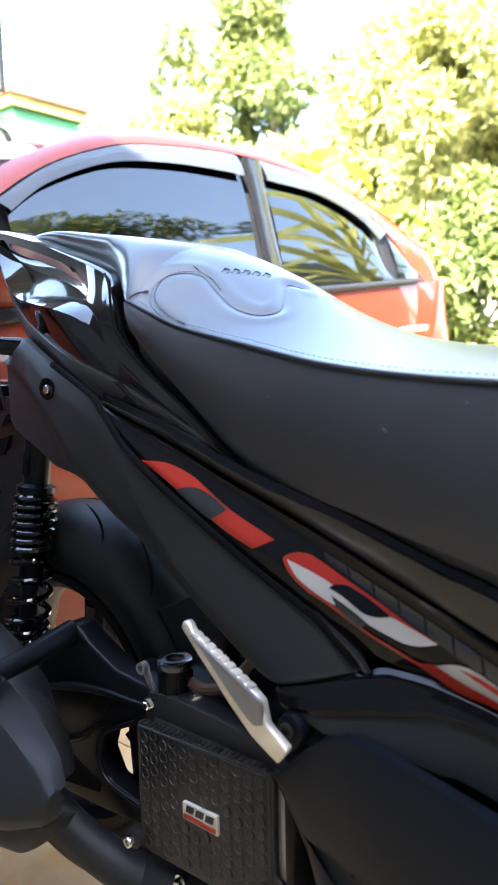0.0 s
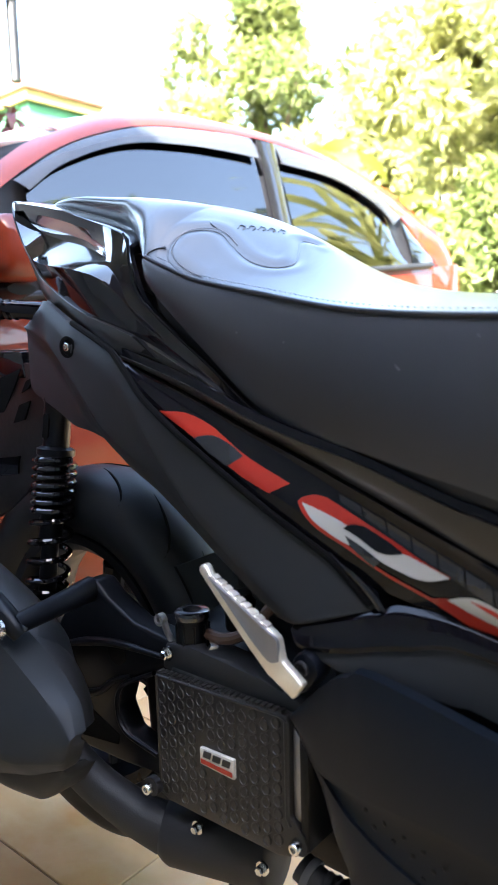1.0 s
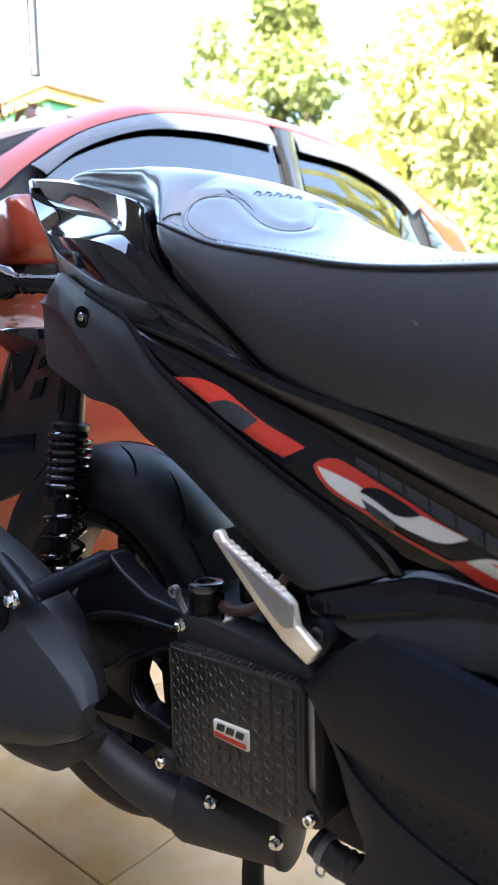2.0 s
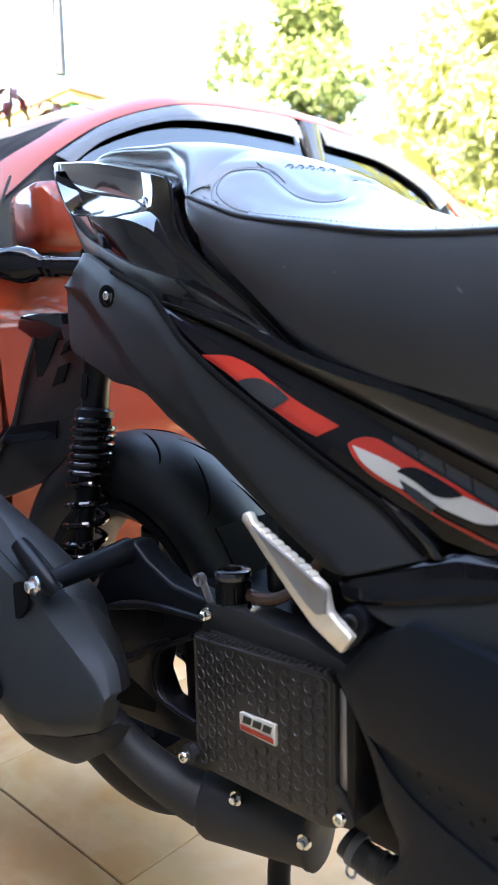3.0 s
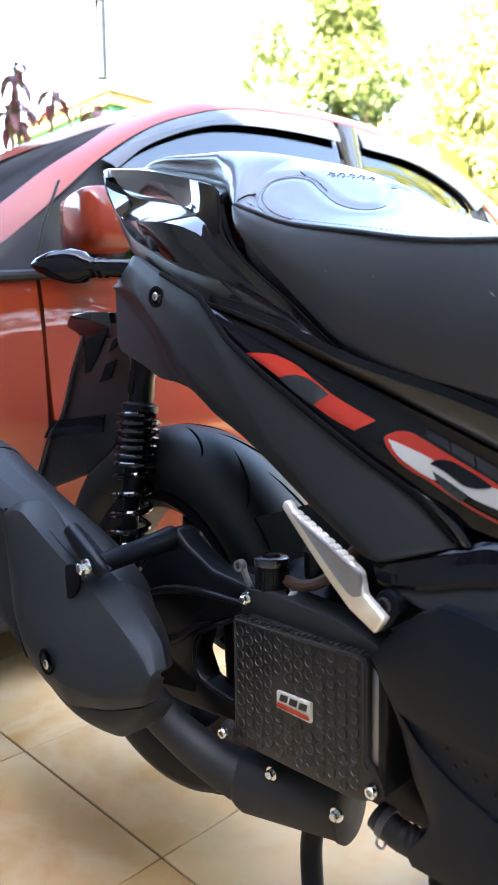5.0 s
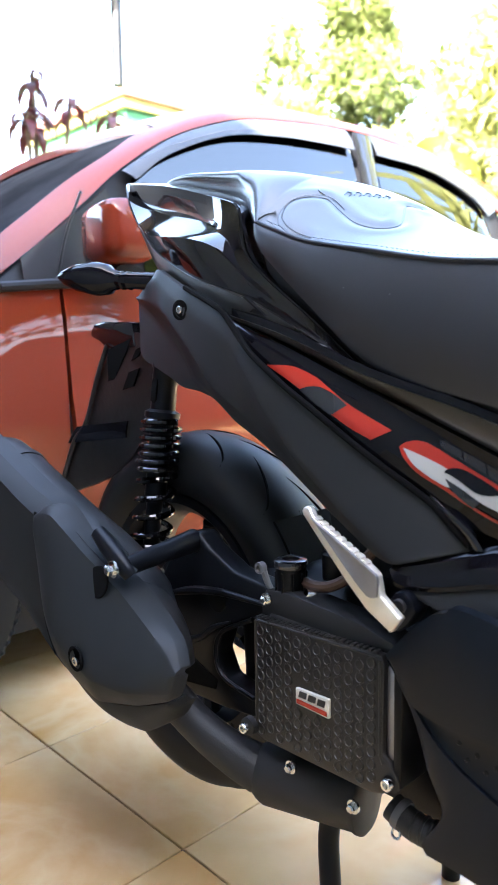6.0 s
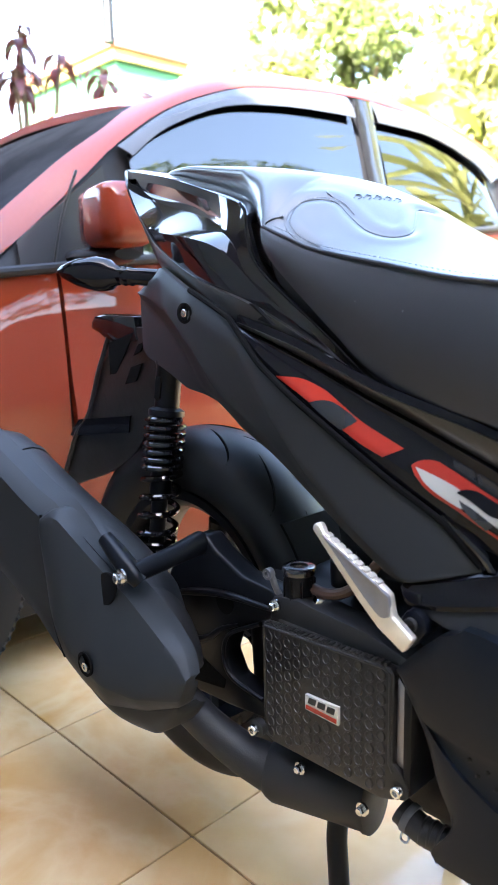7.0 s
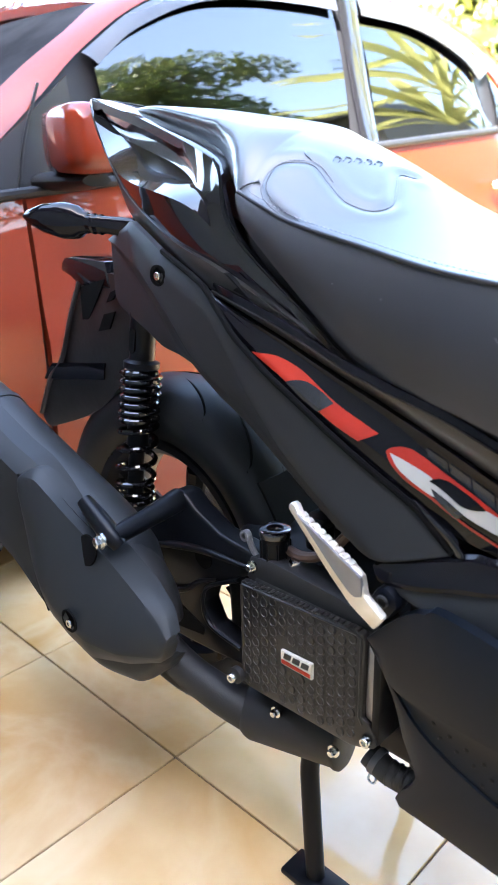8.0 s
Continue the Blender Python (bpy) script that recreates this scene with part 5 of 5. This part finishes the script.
DLO = [(-0.06, -1.17, 0.868), (-0.09, -1.008, 0.99), (-0.1, -0.918, 1.064), (-0.12, -0.816, 1.147), (-0.145, -0.667, 1.242), (-0.162, -0.51, 1.307), (-0.17, -0.366, 1.345), (-0.17, -0.126, 1.370),
       (-0.16, 0.087, 1.373), (-0.15, 0.328, 1.352), (-0.135, 0.558, 1.297), (-0.12, 0.741, 1.215), (-0.075, 0.91, 1.06)]
ys = lambda a, b, n=7: np.linspace(a, b, n)
sides("front_door", sheet([belt(y) for y in ys(-1.025, 0.028)], [sill(y) for y in ys(-1.02, 0.01)], 20, 14, 0, 0.02, (1, 0, 0), [(0, 0), (0.06, 0.012), (0.3, 0.03), (0.42, 0.05), (0.5, 0.042), (0.8, 0.03), (1, 0)]), M_CARPAINT, car)
sides("rear_door", sheet([belt(y) for y in ys(0.036, 0.80)], [sill(y) for y in ys(0.018, 0.62)], 18, 14, 0, 0.02, (1, 0, 0), [(0, 0), (0.06, 0.012), (0.3, 0.03), (0.42, 0.05), (0.5, 0.042), (0.8, 0.03), (1, 0)]), M_CARPAINT, car)
sides("quarter_panel", sheet([belt(y) for y in ys(0.808, 1.0)] + [(-0.06, 1.08, 1.0), (-0.14, 1.16, 0.99), (-0.3, 1.28, 0.9)], [(-0.05, 0.63, 0.2), (-0.03, 0.62, 0.4), (-0.01, 0.8, 0.6), (-0.01, 1.0, 0.6), (-0.03, 1.16, 0.4), (-0.06, 1.25, 0.3), (-0.25, 1.4, 0.3)], 26, 12, 0.03, 0.02, (1, 0, 0)), M_CARPAINT, car)
sides("fender", sheet([(-0.3, -2.12, 0.68), (-0.18, -2.02, 0.74)] + [belt(y) for y in ys(-1.85, -1.033, 6)], [(-0.3, -2.17, 0.35), (-0.12, -2.05, 0.33), (-0.03, -1.80, 0.32), (-0.01, -1.74, 0.48), (0.0, -1.62, 0.585), (0.0, -1.45, 0.625), (0.0, -1.28, 0.585), (-0.01, -1.16, 0.48), (-0.04, -1.08, 0.32), (-0.05, -1.028, 0.2)], 40, 12, 0.03, 0.02, (1, 0, 0)), M_CARPAINT, car)
sides("roof_rail", sheet(RAIL, DLO + [(-0.04, 0.95, 1.0), (-0.03, 1.0, 0.97)], 60, 6, 0.01, 0.02, (1, 0, 0.3)), M_CARPAINT, car)
part("roof", sheet(RAIL[4:14], far(RAIL[4:14]), 30, 20, 0.055, 0.02, (0, -0.1, 1)), M_CARPAINT, car)
part("windscreen", sheet(RAIL[0:5], far(RAIL[0:5]), 16, 24, 0.028, 0.006, (0, -0.75, 0.66)), M_SCREEN, car, "sloping tinted windscreen")
part("bonnet", sheet([(-0.3, -2.1, 0.69), (-0.15, -1.85, 0.80), (-0.1, -1.5, 0.86), (-0.08, -1.2, 0.915)], far([(-0.3, -2.1, 0.69), (-0.15, -1.85, 0.80), (-0.1, -1.5, 0.86), (-0.08, -1.2, 0.915)]), 20, 20, 0.05, 0.01, (0, 0, 1)), M_CARPAINT, car)
part("front_bumper", sheet([(-0.3, -2.12, 0.69), (-0.84, -2.22, 0.72), (-1.38, -2.12, 0.69)], [(-0.3, -2.17, 0.3), (-0.84, -2.27, 0.25), (-1.38, -2.17, 0.3)], 20, 10, 0.04, 0.02, (0, -1, 0)), M_CARPAINT, car)
part("tailgate", sheet(RAIL[13:15] + [(-0.14, 1.16, 0.99), (-0.3, 1.3, 0.75), (-0.3, 1.36, 0.3)], far(RAIL[13:15] + [(-0.14, 1.16, 0.99), (-0.3, 1.3, 0.75), (-0.3, 1.36, 0.3)]), 24, 16, 0.05, 0.02, (0, 1, 0)), M_CARPAINT, car)
sides("window_frame", sheet([(p[0] - 0.012, p[1], p[2]) for p in DLO], [(belt(y)[0] - 0.044, y, belt(y)[2] + 0.004) for y in ys(-1.17, 0.92, 13)], 50, 8, 0.003, 0.012, (1, 0, 0)), M_CARTRIM, car)
GLASS_TOP = [(-0.10, -0.80, 1.125), (-0.12, -0.69, 1.200), (-0.14, -0.5, 1.275), (-0.145, -0.3, 1.304), (-0.145, -0.1, 1.312), (-0.14, -0.018, 1.310)]
sides("front_window", sheet(GLASS_TOP, [(belt(y)[0] - 0.035, y, belt(y)[2] + 0.012) for y in ys(-0.80, -0.03, 6)], 24, 10, 0.012, 0.004, (1, 0, 0)), M_CARGLASS, car, "dark tinted front side window")
REAR_TOP = [(-0.14, 0.085, 1.31), (-0.135, 0.338, 1.297), (-0.125, 0.56, 1.24), (-0.115, 0.66, 1.18), (-0.10, 0.70, 1.08)]
sides("rear_window", sheet(REAR_TOP, [(belt(y)[0] - 0.035, y, belt(y)[2] + 0.012) for y in ys(0.085, 0.70, 5)], 24, 10, 0.01, 0.004, (1, 0, 0)), M_CARGLASS, car, "dark tinted rear side window")
sides("quarter_window", sheet([(-0.115, 0.735, 1.2), (-0.095, 0.81, 1.14), (-0.075, 0.885, 1.075)], [(-0.06, 0.735, 1.03), (-0.06, 0.81, 1.034), (-0.065, 0.88, 1.04)], 10, 6, 0.012, 0.004, (1, 0, 0)), M_CARGLASS, car)
sides("quarter_light", sheet([(-0.066, -1.09, 0.93), (-0.076, -0.98, 1.01), (-0.092, -0.87, 1.095)], [(-0.055, -1.09, 0.875), (-0.058, -0.98, 0.885), (-0.06, -0.87, 0.895)], 12, 8, 0.0, 0.004, (1, 0, 0)), M_VISOR, car)
sides("quarter_divider", tube([(-0.072, -0.945, 1.075), (-0.060, -0.99, 0.98), (-0.050, -1.02, 0.885)], 0.003, 12, 8), M_CARTRIM, car)
sides("pillar_trim", sheet([(-0.138, -0.005, 1.362), (-0.085, 0.0, 1.14), (-0.036, 0.005, 0.965)], [(-0.138, 0.072, 1.36), (-0.085, 0.072, 1.14), (-0.036, 0.072, 0.972)], 16, 8, 0.004, 0.006, (1, 0, 0)), M_GLOSS, car, "gloss black door pillar trim")
sides("belt_moulding", tube([(belt(y)[0] + 0.006, y, belt(y)[2] + 0.006) for y in ys(-1.16, 0.78)], 0.011, 30, 10), M_CARTRIM, car)
sides("front_visor", sheet([(p[0] + 0.006, p[1], p[2] - 0.004) for p in DLO[3:8] + [(-0.164, -0.012, 1.373)]], [(p[0] + 0.022, p[1], p[2] - 0.006) for p in GLASS_TOP], 30, 6, 0.004, 0.003, (1, 0, 0.2)), M_VISOR, car, "smoked acrylic rain visor")
sides("rear_visor", sheet([(p[0] + 0.006, p[1], p[2] - 0.004) for p in [(-0.16, 0.085, 1.373)] + DLO[9:12]], [(p[0] + 0.022, p[1], p[2] - 0.006) for p in REAR_TOP[:4]], 24, 6, 0.004, 0.003, (1, 0, 0.2)), M_VISOR, car, "smoked acrylic rain visor")
mirror = sides("wing_mirror", loft([[(0.02 + 0.17 * u, -0.952 - 0.02 * u + w * (0.050 + 0.01 * u) * np.sign(math.cos(a)) * abs(math.cos(a)) ** 0.55, 0.965 + w * 0.060 * np.sign(math.sin(a)) * abs(math.sin(a)) ** 0.45) for a in np.linspace(0, 2 * math.pi, 28, endpoint=False)] for u, w in ((0, 0.75), (0.05, 0.95), (0.3, 1.0), (0.7, 1.0), (0.93, 0.9), (1.0, 0.6))]), M_CARPAINT, car, "red wing mirror with black base", angle=80)
sides("mirror_base", loft([[(-0.03 + 0.15 * u, -0.95 + 0.05 * w * math.cos(a), 0.895 + 0.018 * w * math.sin(a)) for a in np.linspace(0, 2 * math.pi, 20, endpoint=False)] for u, w in ((0, 1.1), (0.6, 1), (1, 0.6))]), M_CARTRIM, mirror)
sides("door_handle", tube([(0.02, 0.60, 0.85), (0.045, 0.63, 0.856), (0.045, 0.74, 0.862), (0.02, 0.77, 0.86)], 0.012, 14, 10), M_CHROME, car)
for yy in (-1.44, 0.9):
    for w0 in (-0.09, 2 * CM + 0.09):
        c = np.array((w0, yy, 0.3))
        wv = part("wheel", lathe([(-0.09, 0.17), (0.075, 0.17), (0.09, 0.15), (0.07, 0.05), (0.085, 0.03)], c, (1, 0, 0), 40), M_STEEL, car)
        tv, tf = torus_like([(-0.08, 0.19), (-0.088, 0.235), (-0.078, 0.285), (-0.06, 0.3), (0.06, 0.3), (0.078, 0.285), (0.088, 0.235), (0.08, 0.19)], (0, 0, 0), 64)
        tyre_ob = part("tyre", ([(c[0] + v[1], c[1] + v[0], c[2] + v[2]) for v in tv], tf), M_RUBBER, wv)
        blocks = []
        for k in range(84):
            a = 2 * math.pi * k / 84
            rim_at = [(c[0] + e, c[1] + r * math.cos(a), c[2] + r * math.sin(a)) for e, r in ((-0.078, 0.285), (-0.058, 0.299), (0.058, 0.299), (0.078, 0.285))]
            blocks.append(tube(rim_at, 0.0055, 4, 6, smooth_path=False))
        part("tread", join(*blocks), M_RUBBER, tyre_ob)
part("underbody", box(2 * CM + 0.1, -0.1, -2.0, 1.25, 0.135, 0.5), M_MATTE2, car)

# ---- garden ----
rng = np.random.default_rng(7)


def leaf_cloud(centres, radii, count, size, squash=0.8, bent=0.25, aspect=0.42):
    """Many small bent leaves on ragged clumps."""
    centres, radii = np.array(centres, float), np.array(radii, float)
    pick = rng.choice(len(centres), count, p=radii ** 2 / (radii ** 2).sum())
    d = rng.normal(size=(count, 3))
    d /= np.linalg.norm(d, axis=1)[:, None]
    r = radii[pick] * rng.uniform(0.35, 1.0, count) ** 0.5
    pos = centres[pick] + d * r[:, None] * np.array((1, 1, squash))
    a = rng.normal(size=(count, 3)) + d * 0.6 + np.array((0, 0, -0.35))
    a /= np.linalg.norm(a, axis=1)[:, None]
    b = np.cross(a, rng.normal(size=(count, 3)))
    b /= np.linalg.norm(b, axis=1)[:, None]
    c = np.cross(a, b)
    ln = size * rng.uniform(0.6, 1.3, count)[:, None]
    v0, v3 = pos, pos + a * ln - c * ln * bent * 0.5
    mid = pos + a * ln * 0.5 + c * ln * bent * 0.3
    v1, v2 = mid + b * ln * aspect * 0.5, mid - b * ln * aspect * 0.5
    verts = np.stack([v0, v1, v3, v2], 1).reshape(-1, 3)
    return verts, [(4 * i, 4 * i + 1, 4 * i + 2, 4 * i + 3) for i in range(count)]


def raw_part(name, geo, mat, parent, label=""):
    me = bpy.data.meshes.new(name)
    root = parent
    me.from_pydata([tuple(v) for v in np.array(geo[0]) - np.array(BASE[root.name])], [], geo[1])
    me.materials.append(mat)
    ob = new(name, me)
    ob.parent = parent
    return tagged(ob, label)


def tree(x, y, height, spread, clumps, leaves, size, mat, label, low=0.35, group="garden trees"):
    t = thing("tree", x, y, 0, label, "tree", group)
    top = height * 0.75
    trunk = tube([(x, y, -0.05), (x + 0.1, y, top * 0.4), (x - 0.05, y + 0.1, top * 0.75), (x, y, top)], [height * 0.035, height * 0.026, height * 0.018, height * 0.006], 16, 10)
    cs, rs, limbs = [], [], []
    for i in range(clumps):
        a, q = rng.uniform(0, 2 * math.pi), rng.uniform(0.15, 1.0)
        h = height * (low + (1 - low) * rng.uniform(0, 1))
        w = spread * q * math.sin(math.pi * min(0.97, max(0.12, (h / height - low) / (1 - low) * 0.85 + 0.12)))
        c = (x + w * math.cos(a), y + w * math.sin(a), h)
        cs.append(c)
        rs.append(spread * rng.uniform(0.16, 0.34))
        if i % 2 == 0:
            z0 = min(h, top) * rng.uniform(0.5, 0.85)
            limbs.append(tube([(x, y, z0), ((x + c[0]) / 2, (y + c[1]) / 2, (z0 + h) / 2 + 0.1), c], [height * 0.012, height * 0.007, 0.01], 6, 6))
    part("trunk", join(trunk, *limbs), M_BARK, t)
    raw_part("crown", leaf_cloud(cs, rs, leaves, size), mat, t)
    return t


def at(az, dist):
    return dist * math.cos(radians(az)), dist * math.sin(radians(az))


for az, dist, h, sp, cl, lv, sz, mt, lb in (
        (128.5, 13, 6.6, 2.0, 26, 16000, 0.16, M_LEAFDARK, "tall garden tree with dark green sunlit leaves"),
        (121, 9.5, 3.4, 1.6, 22, 12000, 0.15, M_LEAF, "bushy tree with pale lime leaves in sunlight"),
        (115, 8.5, 4.0, 1.7, 26, 15000, 0.15, M_LEAF, "bushy tree with pale lime leaves in sunlight"),
        (109, 8.0, 4.2, 1.8, 24, 14000, 0.15, M_LEAF, "bushy tree with pale lime leaves in sunlight"),
        (134.5, 11, 3.9, 1.4, 18, 9000, 0.16, M_LEAF, "bushy tree with pale lime leaves in sunlight"),
        (138.5, 11.5, 3.8, 1.2, 16, 8000, 0.16, M_LEAF, "bushy tree with pale lime leaves in sunlight"),
        (124, 10.5, 2.8, 1.6, 18, 9000, 0.16, M_LEAF, "bushy tree with pale lime leaves in sunlight"),
        (112, 6.5, 2.0, 1.2, 18, 9000, 0.12, M_LEAFDARK, "dense green garden shrub in sunlight"),
        (105, 7.5, 3.5, 1.5, 18, 9000, 0.14, M_LEAF, "bushy tree with pale lime leaves in sunlight"),
        (47, 11, 8.0, 3.0, 30, 14000, 0.2, M_LEAFDARK, "large spreading dark green tree"),
        (36, 11, 9.5, 3.4, 30, 14000, 0.2, M_LEAFDARK, "large spreading dark green tree"),
        (24, 12, 9.0, 3.4, 26, 12000, 0.22, M_LEAFDARK, "large spreading dark green tree")):
    tree(*at(az, dist), h, sp, cl, lv, sz, mt, lb)


def long_leaf(base, az, el, length, width, droop=0.5, fold=0.2, n=8):
    """A long arching leaf with a folded midrib."""
    d = np.array((math.cos(az), math.sin(az), 0))
    sdv = np.array((-math.sin(az), math.cos(az), 0))
    vs, e = [], el
    p = np.array(base, float)
    for i in range(n + 1):
        t = i / n
        w = width * (math.sin(math.pi * min(1, t * 0.9 + 0.08)) ** 0.7) * 0.5 * (1 if i < n else 0.05)
        up = np.array((0, 0, 1.0))
        vs += [p - sdv * w + up * w * fold, p.copy(), p + sdv * w + up * w * fold]
        p = p + (d * math.cos(e) + up * math.sin(e)) * length / n
        e -= droop * 2 / n
    fs = []
    for i in range(n):
        for j in (0, 1):
            fs.append((3 * i + j, 3 * i + j + 1, 3 * i + j + 4, 3 * i + j + 3))
    return vs, fs


def rosette_plant(name, x, y, z, stems, label, category, mat, length, width, count, el=0.7, droop=0.8, group=""):
    t = thing(name, x, y, 0, label, category, group)
    for sx, sy, h in stems:
        part("stem", tube([(x, y, -0.03), (x + sx * 0.4, y + sy * 0.4, h * 0.5), (x + sx, y + sy, h)], [0.03, 0.02, 0.012], 10, 8), M_BARK, t)
        for i in range(count):
            a = i * 2.4 + sx * 9
            part("leaf", long_leaf((x + sx, y + sy, h - 0.012 * i), a, el - 0.05 * i, length * (0.75 + 0.05 * (i % 6)), width, droop), mat, t)
    return t


px_, py_ = at(152.2, 4.6)
rosette_plant("red_plant", px_, py_, 0, [(0.0, 0.0, 2.30), (0.03, -0.06, 2.08), (0.12, 0.17, 2.18), (-0.06, 0.04, 2.12), (0.27, 0.35, 2.1)], "burgundy-leaved garden shrub with drooping leaves", "plant", M_REDLEAF, 0.21, 0.05, 10, 0.35, 1.0)
px_, py_ = at(124.5, 6.2)
rosette_plant("banana_plant", px_, py_, 0, [(0.0, 0.0, 2.12), (0.45, 0.3, 1.7)], "banana plant with large yellow-green leaves", "plant", M_BANANA, 0.75, 0.26, 6, 0.8, 0.9)
rosette_plant("palm", 1.0, 6.4, 0, [(0.0, 0.0, 3.0), (-0.5, 0.4, 3.5), (0.7, 0.2, 2.5)], "palm with long yellow-green fronds in sunlight", "plant", M_LEAF, 2.2, 0.22, 14, 1.0, 0.45)

nx, ny = at(58, 14)
neighbour = thing("neighbour_house", nx, ny, 0, "plain grey house with a flat roof beyond the garden", "building")
part("wall", box(nx - 1.6, nx + 1.6, ny - 1.5, ny + 1.5, -0.03, 4.6), M_WALL, neighbour)
part("roof", box(nx - 1.9, nx + 1.9, ny - 1.8, ny + 1.8, 4.6, 4.9), M_STEEL, neighbour)
hx, hy = at(145.4, 9.0)
house = thing("garden_house", hx, hy, 0, "small green painted building with yellow and red roof edge", "building")
part("wall", box(hx - 2.2, hx, hy, hy + 0.9, -0.03, 3.45), M_GREENPAINT, house)
part("fascia", box(hx - 2.3, hx + 0.06, hy - 0.06, hy + 1.0, 3.45, 3.57), M_YELLOWPAINT, house)
part("roof", box(hx - 2.35, hx + 0.1, hy - 0.1, hy + 1.05, 3.57, 3.65), M_REDPAINT, house)

# rod hanging from the canopy's edge
qx, qy = at(146.2, 3.9)
rod = mesh_object("hanging_rod", *tube([(qx, qy, 2.035), (qx, qy, 2.70), (qx - 0.05, qy - 0.02, 2.77), (-3.8, 1.85, 2.775)], 0.027, 30, 12), M_RODPAINT)
tagged(rod, "thin dark steel rod hanging from the roof edge", "rod")

# ---- floor tiles ----
tile_mesh = None
for i in range(15):
    for j in range(16):
        x, y = -0.79 + TILE * (i - 5), 0.548 + TILE * (j - 9)
        if tile_mesh is None:
            first = part("tile", box(x + 0.0015, x + TILE - 0.0015, y + 0.0015, y + TILE - 0.0015, -0.012, 0.0), M_TILE, floor, bevel=0.0012, segs=1)
            tile_mesh, tile_x, tile_y = first.data, x, y
        else:
            ob = new("tile", tile_mesh)
            ob.parent = floor
            ob.location = (x - tile_x, y - tile_y, 0)
